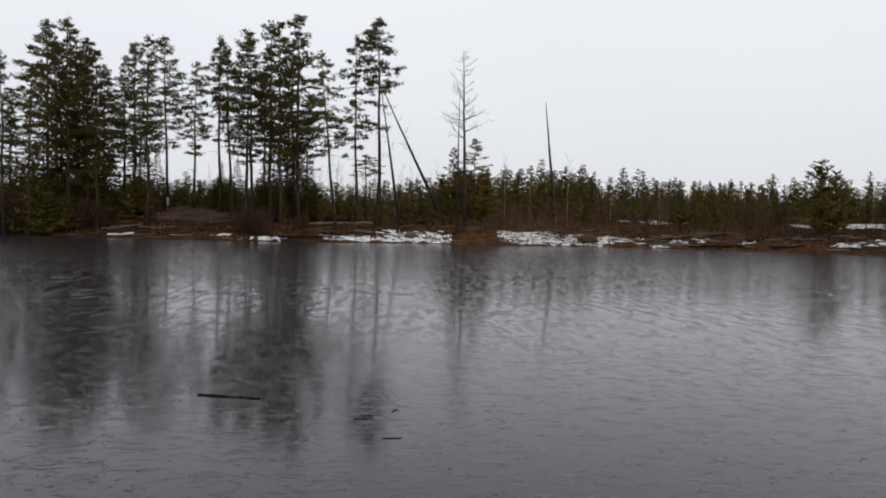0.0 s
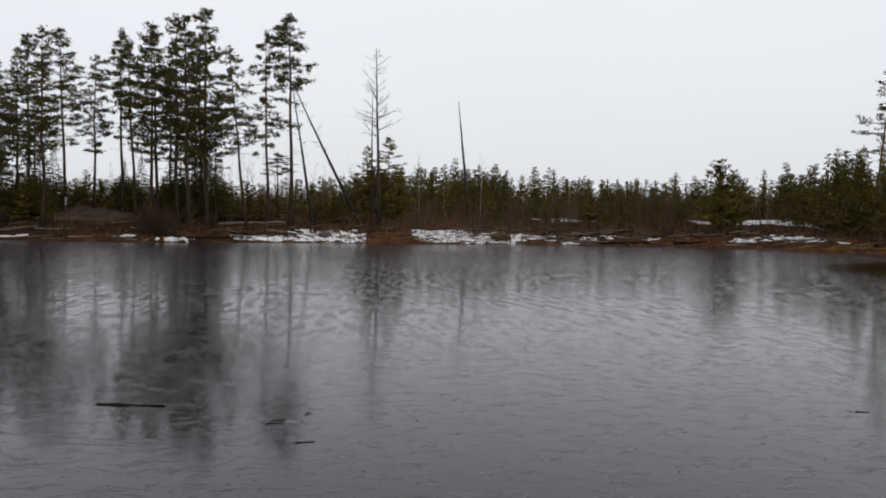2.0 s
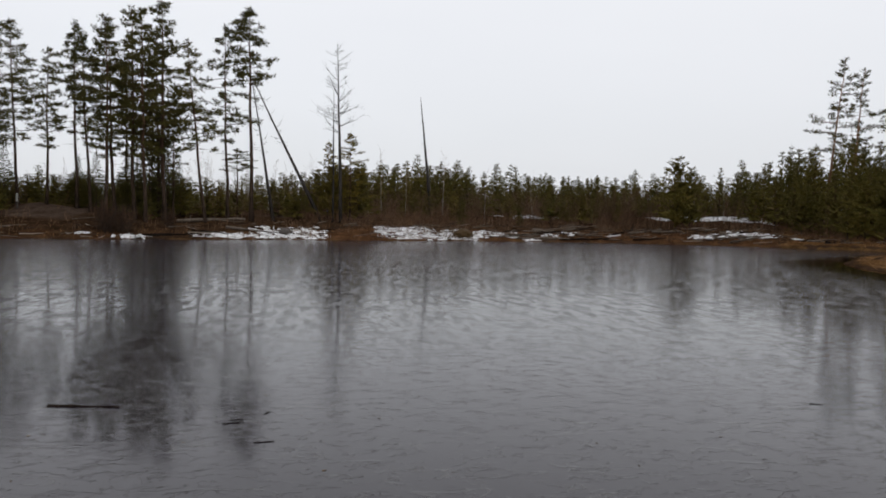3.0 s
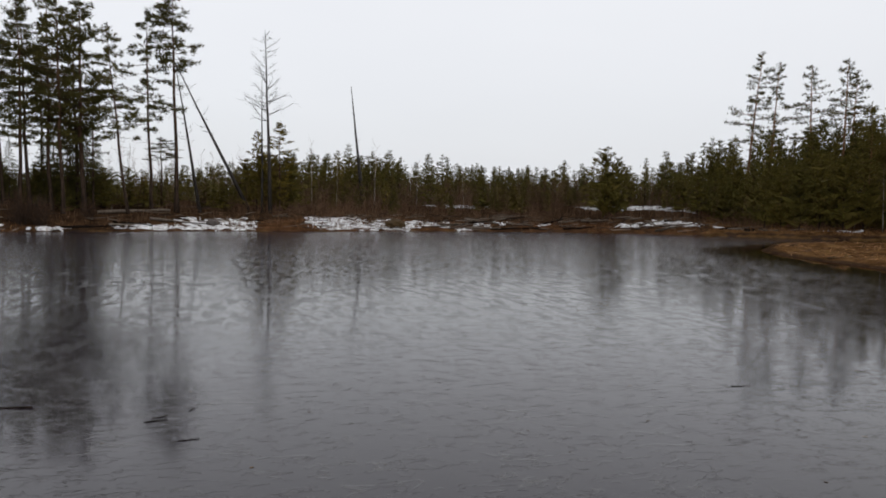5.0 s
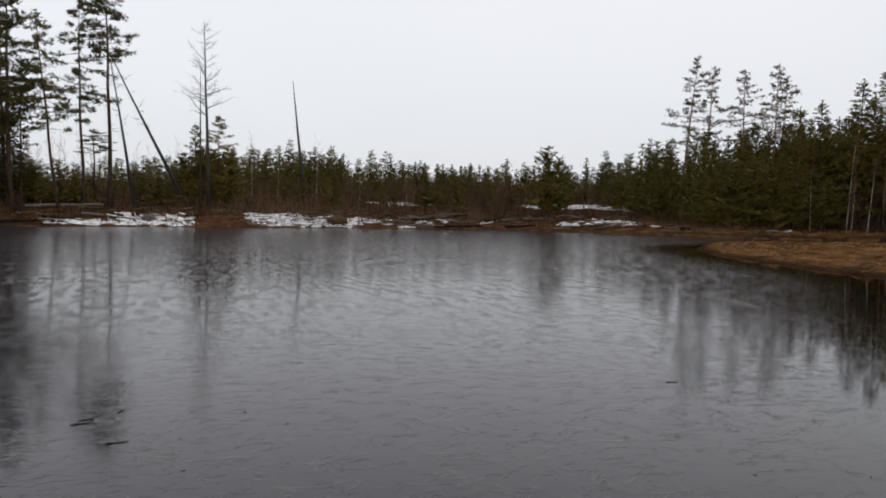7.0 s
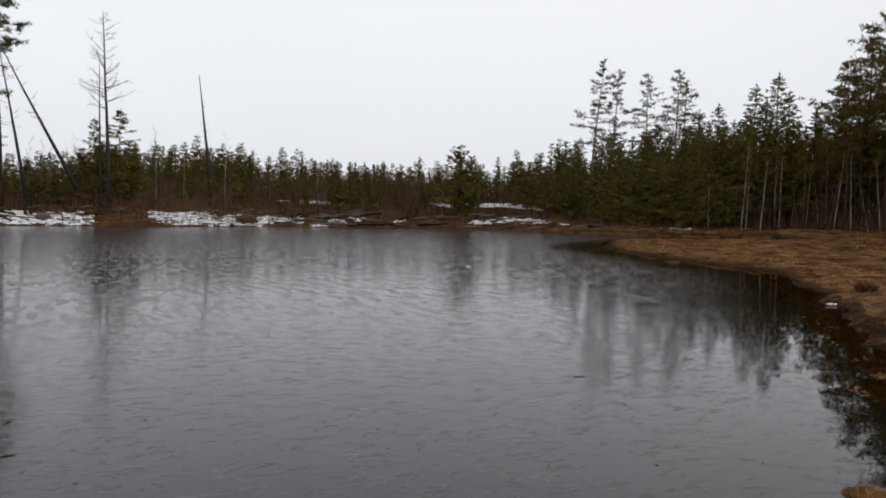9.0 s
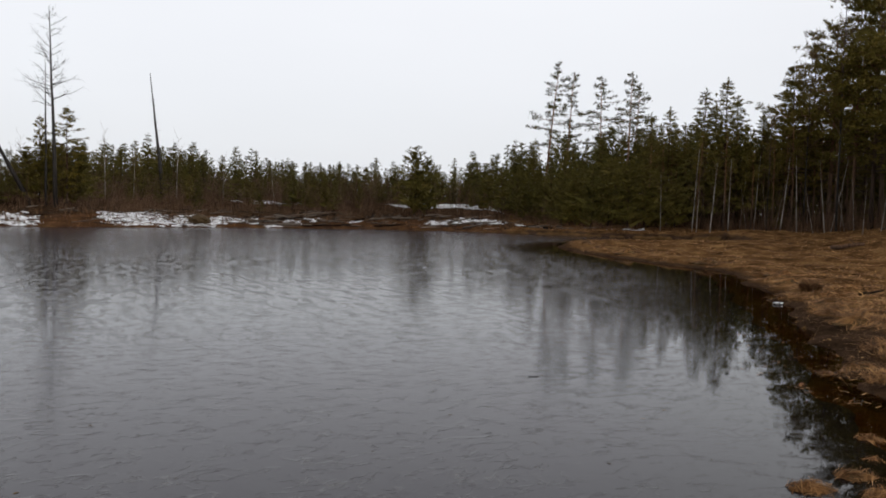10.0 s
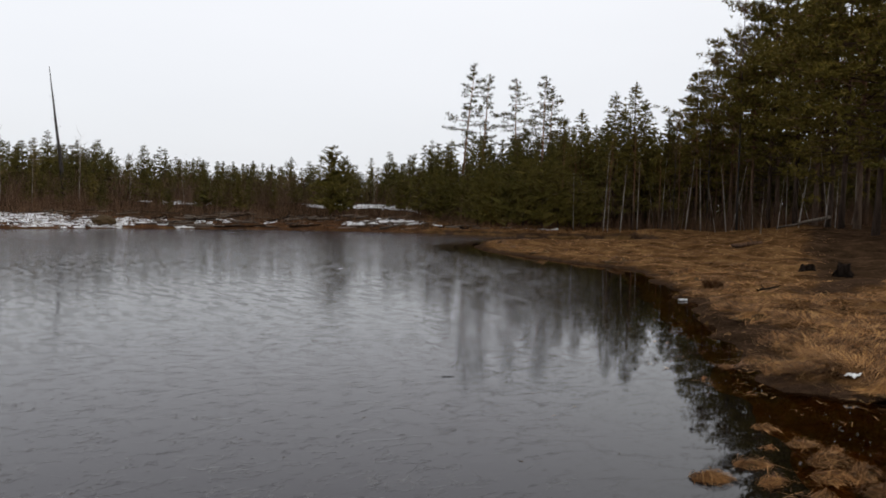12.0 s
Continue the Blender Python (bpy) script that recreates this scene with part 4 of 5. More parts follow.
# birches with thin pale trunks
random.seed(8)
for a, up, far in ((4.6, 4.6, 62), (6.4, 3.3, 62), (9.2, 4.4, 64), (12.4, 3.2, 64), (-2.0, 3.0, 63), (-7.6, 3.6, 70), (-0.6, 3.9, 71), (-3.4, 3.7, 71), (-10.6, 3.6, 72), (-5.2, 3.8, 73), (-8.1, 3.9, 74), (-6.8, 3.5, 73), (-8.6, 3.9, 72), (-9.4, 3.4, 71), (-6.0, 3.2, 72), (-2.6, 3.5, 72), (29.6, 2.5, 64), (16.0, 2.6, 66), (27.6, 2.7, 66), (-17.5, 3.2, 70), (-1.0, 3.2, 70)):
    x, y = polar(a, far)
    plant(random.choice(("birch_a", "birch_b")), x, y, height_for(up, far, x, y), "leafless young birch with a thin pale trunk", "birch", "birches on the far bank", None, (random.uniform(-0.3, 0.3), 0.2))
for a, up, far, wide in ((55.9, 15.2, 58, 0.9), (53.9, 11.6, 62, 0.8), (51.6, 6.6, 60, 0.7)):
    x, y = polar(a, far)
    plant("tall_bare", x, y, height_for(up, far, x, y), "tall leafless grey tree among the pines of the grassy shore", "tree", "", None, None, wide)
for i in range(38):
    a = 42.5 + 21.5 * i / 38 + random.uniform(-0.4, 0.4)
    far = random.uniform(56, 65) if a < 57 else random.uniform(45, 58)
    x, y = polar(a, far)
    plant(random.choice(("birch_a", "birch_b")), x, y, height_for(random.uniform(1.6, 4.6), far, x, y), "slender leafless birch at the wood's edge", "birch", "birches at the wood's edge", None, (random.uniform(-0.8, 0.8), random.uniform(-0.6, 0.6)), random.uniform(0.9, 1.4))

for i in range(24):
    a = 43.5 + 13.5 * i / 24 + random.uniform(-0.25, 0.25)
    far = random.uniform(60, 68)
    x, y = polar(a, far)
    up = float(np.interp(a, (43, 47, 49, 51, 52.5, 57), (5.6, 6.8, 7.0, 5.2, 7.0, 10.5))) * random.uniform(0.8, 1.0)
    plant("slim_pine", x, y, height_for(up, far, x, y), "slim pine with a rusty bare trunk at the wood's edge", "pine", "slim pines at the wood's edge", None, (random.uniform(-0.3, 0.3), 0))

# young conifers behind the bank
SKYLINE = ((-34, 2.6), (-20, 2.5), (-8, 2.5), (-4, 2.8), (-1, 3.2), (5, 3.9), (9, 4.2), (15, 3.8), (19.7, 3.0), (22, 3.3), (27, 3.2), (29, 3.2), (31, 4.0), (34, 5.0), (37, 5.5), (41, 6.1), (45, 6.6), (52, 6.2), (60, 6.4), (72, 6.4))
NEAR_EDGE = ((-35, 56), (-26, 57), (-20, 61), (-14, 59), (-8, 60), (0, 61), (20, 62), (30, 64), (36, 61), (45, 61), (52, 60), (72, 58))


def thicket_spot(spread, power):
    a = random.uniform(-35, 70) if random.random() < 0.4 else random.uniform(-2, 44)
    line = float(np.interp(a, [p for p, _ in SKYLINE], [q for _, q in SKYLINE]))
    near = float(np.interp(a, [p for p, _ in NEAR_EDGE], [q for _, q in NEAR_EDGE]))
    far = near + spread * random.random() ** power
    return a, line, near, far, *polar(a, far)


random.seed(11)
for i in range(300):
    a, line, near, far, x, y = thicket_spot(22, 1.2)
    if far < near + 7:
        u = random.uniform(0.20, 0.66)
    else:
        u = random.uniform(0.55, 0.95) + (random.uniform(0.05, 0.22) if random.random() < 0.16 else 0)
    h = max(1.3, height_for(line * u, far, x, y))
    plant(random.choice(("young_a", "young_b", "young_c", "young_d", "young_e")), x, y, h, "young dark green conifer in the thicket behind the bank", "conifer", "young woods behind the bank", None,
          (random.uniform(-0.25, 0.25), 0), min(1.7, random.uniform(0.8, 1.4) * (7 / h) ** 0.3))


for a, u, far in ((18.6, 0.95, 74), (19.3, 0.98, 77), (20.0, 0.95, 73), (20.7, 1.0, 78), (19.7, 0.7, 69), (18.2, 0.8, 70), (21.2, 0.75, 70)):
    x, y = polar(a, far)
    line = float(np.interp(a, [p for p, _ in SKYLINE], [q for _, q in SKYLINE]))
    plant("young_b", x, y, height_for(line * u, far, x, y), "young dark green conifer in the thicket behind the bank", "conifer", "young woods behind the bank", None, None, 1.15)


def build_distant_woods():
    """Rows of conifers that close the view behind the thicket; on the grassy side they are tall and bare-stemmed."""
    rs = np.random.RandomState(19)
    green, stems = Build(), Build()
    moulds = []
    for bare in (0.0, 0.0, 0.0, 0.0, 0.2, 0.3, 0.4, 0.5):
        m = Build()
        young_mesh(m, None, rs, 7.0, 1.5, 12, 4, 3, 2, (0.48, 0.17), 2, bare, (0, 0, 0), 0.8)
        moulds.append((np.concatenate(m.v), np.concatenate(m.f)))
    for i in range(700):
        a = -35 + 107 * (i * 0.618034 % 1.0) if i < 580 else 42 + 30 * (i * 0.618034 % 1.0)
        far = 72 + 30 * rs.uniform()
        line = float(np.interp(a, [p for p, _ in SKYLINE], [q for _, q in SKYLINE]))
        swell = 0.08 * math.sin(a * 1.9) + 0.06 * math.sin(a * 4.3 + 1)
        low_row = i % 4 == 0 or (i >= 580 and i % 3 == 0)
        x, y = polar(a, far - (6 if low_row else 0))
        z = floor_z(x, y)
        up = line * ((0.35 + 0.30 * rs.uniform()) if low_row else (0.84 + swell + 0.30 * (rs.uniform() - 0.5)))
        h = max(1.5, EYE + math.tan(radians(up)) * far - z)
        v, f = moulds[rs.randint(0, 4) if a < 43 or low_row else rs.randint(4, 8)]
        wide = rs.uniform(0.75, 1.25) * (h / 7) ** 0.4 * (1.4 if low_row else 1)
        t = rs.uniform(0, 6.28)
        turned = np.stack([v[:, 0] * math.cos(t) - v[:, 1] * math.sin(t), v[:, 0] * math.sin(t) + v[:, 1] * math.cos(t), v[:, 2]], 1)
        green.v.append(turned * [wide, wide, h / 7] + [x, y, z])
        green.f.append(f + green.n)
        green.n += len(v)
        stems.tube(np.array([[x, y, z - 0.2], [x, y, z + h * 0.9]]), [0.09, 0.012], 4, False)
    root = new("distant_woods")
    green.out("foliage", NEEDLES_SPRUCE, root)
    stems.out("stems", BARK, root)
    for ob in root.children:
        tagged(ob, kind="stuff")
    tagged(root, "dense dark conifer woods behind the thicket", "woods", kind="stuff")


grow_all()
build_distant_woods()



# ---------------------------------------------------------------- brush, grass, snow, driftwood
def build_brush():
    """Bare brown shrubs on the far bank, birch scrub before the conifers, twiggy undergrowth at the wood's foot."""
    rs = np.random.RandomState(31)
    for name, label, count, tall in (("bare_shrubs", "leafless brown shrubs covering the far bank", 2600, 0.0), ("birch_scrub", "thin leafless brown birch scrub before the conifers", 1700, 1.0)):
        b = Build()
        a = rs.uniform(-34, 72, count * 4)
        far = rs.uniform(49, 84 if tall else 72, count * 4)
        x, y = far * np.sin(np.radians(a)), far * np.cos(np.radians(a))
        d = shore_distance(x, y)
        odds = np.interp(a, (-34, -24, -16, -4, 3, 24, 26, 33, 36, 58, 72), (0.2, 0.2, 0.08, 0.2, 1.0, 1.0, 0.6, 0.6, 0.9, 1.0, 0.7))
        keep = ((a < 43) | (far > np.interp(a, (43, 50, 58, 72), (58, 60, 57, 52)))) & (d > (6.5 if tall else 1.4)) & (d < (34 if tall else 20)) & (rs.uniform(0, 1, len(x)) < odds) & (waves(x, y, 4.0, 33) + rs.uniform(-1, 1, len(x)) > -0.3)
        x, y, d, a = [v[keep][:count] for v in (x, y, d, a)]
        n = len(x)
        H = np.where(tall, rs.uniform(1.3, 3.1, n), rs.uniform(0.35, 1.25, n) * np.where(d < 5, 0.7, 1.0))
        root = np.stack([x, y, ground(x, y) - 0.05], 1)
        per = 5 if tall else 7
        p = np.repeat(root, per, 0) + rs.normal(0, 1, (n * per, 3)) * np.array([0.28, 0.28, 0])
        h = np.repeat(H, per) * rs.uniform(0.6, 1.1, n * per)
        way = np.stack([rs.normal(0, 0.22, n * per), rs.normal(0, 0.22, n * per), np.ones(n * per)], 1)
        b.strips(p, p + way * h[:, None], 0.030 if tall else 0.024)
        for j in range(5 if tall else 3):
            s = rs.uniform(0.25, 0.9, n * per)
            q = p + way * (h * s)[:, None]
            d2 = way + rs.normal(0, 0.5, way.shape)
            b.strips(q, q + d2 * (h * (1.05 - s) * 0.6)[:, None], 0.020)
        tagged(b.out(name, TWIGS), label, "shrubs", kind="stuff")


def blades(b, x, y, z, length, width, dirs, tilt, rs, rise=0.6):
    """Bent grass blades of two faces each."""
    n = len(x)
    p = np.stack([x, y, z], 1)
    flat = np.stack([np.cos(dirs), np.sin(dirs), np.zeros(n)], 1)
    side = np.stack([-np.sin(dirs), np.cos(dirs), np.zeros(n)], 1) * (width * 0.5)[:, None]
    up = np.array([0, 0, 1.0])
    mid = p + flat * (length * 0.5 * np.sin(tilt * rise))[:, None] + up * (length * 0.5 * np.cos(tilt * rise))[:, None]
    tip = mid + flat * (length * 0.5 * np.sin(np.minimum(tilt * 1.25, 2.15)))[:, None] + up * (length * 0.5 * np.cos(np.minimum(tilt * 1.25, 2.15)))[:, None]
    v = np.stack([p - side, p + side, mid + side * 0.8, mid - side * 0.8, tip], 1).reshape(-1, 3)
    base = np.arange(n)[:, None] * 5 + b.n
    b.f.append(base + np.array([[0, 1, 2, 3]]))
    b.f.append(base + np.array([[3, 2, 4]]))
    b.v.append(v)
    b.n += len(v)


def build_marsh_grass():
    rs = np.random.RandomState(41)
    for name, mat, count in (("dry_grass", STRAW, 84000), ("pale_dry_grass", STRAW_PALE, 26000)):
        a = rs.uniform(34, 76, count * 3)
        far = 1 / rs.uniform(1 / 58, 1 / 6.5, count * 3)
        x, y = far * np.sin(np.radians(a)), far * np.cos(np.radians(a))
        d = shore_distance(x, y)
        bare = np.exp(-((x - 10.3) ** 2 / 1.2 + (y - 6.6) ** 2 / 1.6)) + np.exp(-((x - 17.6) ** 2 / 14 + (y - 9.2) ** 2 / 0.9)) + 0.6 * np.exp(-((x - 8.3) ** 2 / 0.8 + (y - 5.2) ** 2 / 0.5)) + np.exp(-((x - 19.7) ** 2 / 1.2 + (y - 10.3) ** 2 / 0.8)) + np.exp(-((x - 21.2) ** 2 / 1.2 + (y - 12.1) ** 2 / 0.8))
        clump = waves(x, y, 1.3, 51) * 0.5 + waves(x, y, 0.5, 52) * 0.35
        keep = (d > 0.30 + 0.22 * waves(x, y, 1.2, 56) + 0.35 * np.exp(-((x - 10.6) ** 2 / 4 + (y - 7.6) ** 2 / 3))) & ~((x < 7.6) & (y < 2.6)) & (rs.uniform(0, 1, len(x)) > smooth(58, 63, np.degrees(np.arctan2(x, y))) * smooth(17, 24, far)) & (clump + rs.uniform(-0.45, 0.45, len(x)) > -0.15 + 0.3 * (name[0] == "p")) & (rs.uniform(0, 1, len(x)) > bare * 0.95) & (rs.uniform(0, 1, len(x)) > smooth(12, 26, d))
        x, y, far, d, clump = [v[keep][:count] for v in (x, y, far, d, clump)]
        z = ground(x, y) - 0.005
        dirs = 2.6 * waves(x, y, 1.6, 53) + 1.3 * waves(x, y, 0.45, 58) + rs.normal(0, 0.55, len(x))
        tilt = rs.uniform(1.28, 1.53, len(x))
        length = rs.uniform(0.16, 0.52, len(x)) * (1 + 0.35 * np.clip(clump, -1, 1))
        length *= 1 - 0.45 * smooth(11, 28, far)
        tilt = tilt + 0.14 * smooth(9, 22, far)
        width = 0.0035 + 0.0005 * far
        b = Build()
        blades(b, x, y, z, length, width, dirs, tilt, rs, 0.88)
        tagged(b.out(name, mat), "matted dry straw-coloured grass on the low shore", "grass", kind="stuff")
    # rusty fringe of the far bank
    n = 30000
    a, far = rs.uniform(-33, 47, n), rs.uniform(45, 62, n)
    x, y = far * np.sin(np.radians(a)), far * np.cos(np.radians(a))
    d = shore_distance(x, y)
    keep = (d > 0.05) & (d < 6) & (rs.uniform(0, 1, n) > smooth(1.5, 6, d)) & (waves(x, y, 3.0, 55) + rs.uniform(-0.7, 0.7, n) > -0.3)
    x, y = x[keep], y[keep]
    b = Build()
    m = len(x)
    blades(b, x, y, ground(x, y) - 0.03, rs.uniform(0.12, 0.38, m) * (0.55 + 0.45 * smooth(-4, 4, x)), rs.uniform(0.02, 0.045, m), rs.uniform(0, 6.28, m), rs.uniform(0.3, 1.3, m), rs)
    tagged(b.out("bank_grass", STRAW_RUST), "rusty brown dead grass along the far water's edge", "grass", kind="stuff")


def build_sticks():
    """Broken sticks, roots and flood wood strewn along the foot of the far bank and across its snow."""
    rs = np.random.RandomState(87)
    b = Build()
    n = 9000
    a, far = rs.uniform(-32, 40, n), rs.uniform(45, 60, n)
    x, y = far * np.sin(np.radians(a)), far * np.cos(np.radians(a))
    d = shore_distance(x, y)
    heap = np.exp(-((a - 28.5) / 2.5) ** 2) + np.exp(-((a - 19) / 5) ** 2) + 0.5 * np.exp(-((a - 9) / 4) ** 2)
    keep = (d > 0.05) & (d < 5.5) & (rs.uniform(0, 1, n) < 0.10 + 0.55 * heap) & (waves(x, y, 1.8, 88) + rs.uniform(-0.6, 0.6, n) > -0.1)
    x, y = x[keep], y[keep]
    m = len(x)
    L, t = rs.uniform(0.3, 1.7, m), rs.normal(0.0, 0.5, m)
    p = np.stack([x, y, ground(x, y) + rs.uniform(0.02, 0.14, m)], 1)
    q = p + np.stack([L * np.cos(t), L * np.sin(t), rs.normal(0.02, 0.10, m)], 1)
    q[:, 2] = np.maximum(q[:, 2], ground(q[:, 0], q[:, 1]) + 0.02)
    for i in range(m):
        r = rs.uniform(0.012, 0.032)
        mid = (p[i] + q[i]) / 2 + rs.normal(0, 0.03, 3)
        b.tube(np.array([p[i], mid, q[i]]), [r, r * 0.85, r * 0.4], 4, False)
    tagged(b.out("strewn_sticks", STICKS), "broken sticks and roots strewn along the far bank", "sticks", kind="stuff")


def strands(b, paths, width):
    """Long bent straws: each path has the same number of points, the straw thins towards its end."""
    paths = np.asarray(paths, float)
    n, k, _ = paths.shape
    d = np.gradient(paths, axis=1)
    side = np.cross(d, [0, 0, 1.0])
    side /= np.linalg.norm(side, axis=2)[..., None] + 1e-9
    half = side * (np.asarray(width)[:, None] * np.linspace(0.5, 0.2, k)[None])[..., None]
    v = np.stack([paths - half, paths + half], 2).reshape(-1, 3)
    i = (np.arange(n)[:, None] * 2 * k + np.arange(k - 1)[None] * 2).reshape(-1, 1) + b.n
    b.f.append(i + np.array([[0, 1, 3, 2]]))
    b.v.append(v)
    b.n += len(v)


def tussock(x, y, size, mat, label, seed, tall=0.5, lean=None, count=760):
    """A hummock of dead grass, its long straws combed over the crown and down the sides, most of them one way."""
    rs = np.random.RandomState(seed)
    root = new("grass_tussock")
    root.matrix_basis = Matrix.Translation((x, y, max(floor_z(x, y), -0.035)))
    lean = rs.uniform(0, 6.28) if lean is None else lean
    c, s = math.cos(lean), math.sin(lean)
    A, B, h = size * 0.62, size * 0.32, size * (0.12 + 0.22 * tall)
    ph = rs.uniform(0, 6.28, 4)

    def lump(u, v):
        """Height over the hummock: steep head, long low tail, lobed."""
        r = np.sqrt((u / np.where(u > 0, A * 1.35, A * 0.6)) ** 2 + (v / B) ** 2)
        lobes = 1 + 0.22 * np.sin(2 * np.arctan2(v, u) + ph[0]) + 0.16 * np.sin(9 * v / B + ph[1]) * np.sin(4 * u / A + ph[2])
        return h * lobes * np.clip(1 - r ** 1.7, -0.6, 1)

    k = 18
    ring = []
    for q in (1.15, 0.9, 0.65, 0.4, 0.15):
        for t in np.arange(k) * 2 * math.pi / k:
            u = q * math.cos(t) * (A * 1.35 if math.cos(t) > 0 else A * 0.6)
            v = q * math.sin(t) * B
            ring.append((u * c - v * s, u * s + v * c, float(lump(u, v)) - 0.015))
    mound = Build()
    mound.add(ring, [[i * k + j, i * k + (j + 1) % k, (i + 1) * k + (j + 1) % k, (i + 1) * k + j] for i in range(4) for j in range(k)] + [[4 * k + j for j in range(k)]])
    mound.out("root_mound", SEDGE, root, soft=True)
    # locks of straw, each combed its own way
    locks = 16
    lu, lv = rs.uniform(-0.5, 0.75, locks) * A, rs.normal(0, 0.45, locks) * B
    own = lv / B * 0.75 + rs.normal(0, 0.35, locks) + np.where(lu < -0.25 * A, rs.choice([-1.2, 1.2], locks), 0)
    own_len = rs.uniform(0.6, 1.2, locks)
    pick = rs.randint(0, locks, count)
    u, v = lu[pick] + rs.normal(0, 0.10, count) * A, lv[pick] + rs.normal(0, 0.16, count) * B
    a = own[pick] + rs.normal(0, 0.16, count)
    stray = rs.uniform(0, 1, count) < 0.12
    a = np.where(stray, a + rs.normal(0, 0.9, count), a)
    step = size * rs.uniform(0.12, 0.28, count) * own_len[pick]
    lift = np.where(stray, rs.uniform(0.02, 0.07, count), rs.uniform(0.0, 0.018, count)) * (0.4 + size)
    curl = rs.normal(0, 0.12, count)
    paths = []
    for j in range(5):
        z = np.maximum(lump(u, v), -0.01) + lift * math.sin(math.pi * (0.12 + 0.2 * j)) + 0.004
        paths.append(np.stack([u * c - v * s, u * s + v * c, z], 1))
        u, v = u + np.cos(a) * step, v + np.sin(a) * step
        a = a + curl + 0.10 * np.sign(v)
    b = Build()
    strands(b, np.stack(paths, 1), rs.uniform(0.0022, 0.0045, count) * (1 + 0.04 * math.hypot(x, y)))
    tagged(b.out("grass_mop", mat, root), kind="stuff")
    tagged(root, label, "grass tussock", "tussocks along the shore")


def upright_tuft(x, y, size, mat, label, seed, count=300):
    """A standing tuft of sedge, its stiff blades fanned out."""
    rs = np.random.RandomState(seed)
    root = new("sedge_tuft")
    root.matrix_basis = Matrix.Translation((x, y, floor_z(x, y) - 0.01))
    a, r = rs.uniform(0, 6.28, count), np.sqrt(rs.uniform(0, 1, count)) * size * 0.32
    b = Build()
    blades(b, r * np.cos(a), r * np.sin(a), np.zeros(count), size * rs.uniform(0.45, 0.85, count), rs.uniform(0.010, 0.018, count), a + rs.normal(0, 0.5, count), 0.45 + 1.5 * r / size + rs.uniform(0, 0.5, count), rs, 0.6)
    tagged(b.out("blades", mat, root), kind="stuff")
    tagged(root, label, "sedge")


def snow_patch(x, y, wide, deep, turn, seed, label, ragged=2.9, lift=0.07):
    """A sheet of old snow, thickest in the middle, melting out along a ragged edge."""
    nx, ny = max(12, int(wide / 0.075)), max(8, int(deep / 0.075))
    u, v = np.meshgrid(np.linspace(-0.6, 0.6, nx), np.linspace(-0.6, 0.6, ny))
    c, s = math.cos(turn), math.sin(turn)
    gx, gy = x + u * wide * c - v * deep * s, y + u * wide * s + v * deep * c
    edge = 1 - (np.abs(u) * 2) ** 3 - (np.abs(v) * 2) ** 3 + ragged * (0.45 * waves(gx, gy, 1.2, seed) + 0.40 * waves(gx * 0.6, gy, 0.5, seed + 1) + 0.40 * waves(gx, gy, 0.25, seed + 2)) - 0.35
    thick = lift * np.clip(edge, -0.8, 0.9)
    gz = ground(gx.ravel(), gy.ravel()).reshape(gx.shape) + thick
    i = np.arange(nx * ny).reshape(ny, nx)
    faces = np.stack([i[:-1, :-1], i[:-1, 1:], i[1:, 1:], i[1:, :-1]], -1).reshape(-1, 4)
    tagged(part("snow_patch", np.stack([gx, gy, gz], -1).reshape(-1, 3), faces, SNOW, soft=True), label, "snow", "snow patches on the bank")


def log(name, a, b, r0, r1, mat, label, category, seed, stubs=4, sides=9):
    """A fallen trunk from a to b with broken branch stubs."""
    rs = np.random.RandomState(seed)
    a, b = np.array(a, float), np.array(b, float)
    L = np.linalg.norm(b - a)
    root = new(name)
    root.matrix_basis = Matrix.Translation(tuple(a))
    k = np.linspace(0, 1, 7)
    line = (b - a) * k[:, None] + rs.normal(0, 0.005, (7, 3)) * L
    line[0] = 0
    t = Build()
    t.tube(line, (r0 + (r1 - r0) * k) * (1 + rs.normal(0, 0.06, 7)), sides)
    t.out("trunk", mat, root, soft=True)
    for i in range(stubs):
        q = rs.uniform(0.15, 0.95)
        p = np.array([np.interp(q, k, line[:, c]) for c in range(3)])
        d = rs.normal(0, 1, 3)
        d[2] = abs(d[2])
        d *= rs.uniform(0.1, 0.4) * min(1.5, L) / np.linalg.norm(d)
        s = Build()
        s.tube(np.array([p, p + d * 0.6 + rs.normal(0, 0.02, 3), p + d]), [r1 * 0.5, r1 * 0.3, r1 * 0.12], 5)
        s.out("branch_stub", mat, root)
    return tagged(root, label, category)


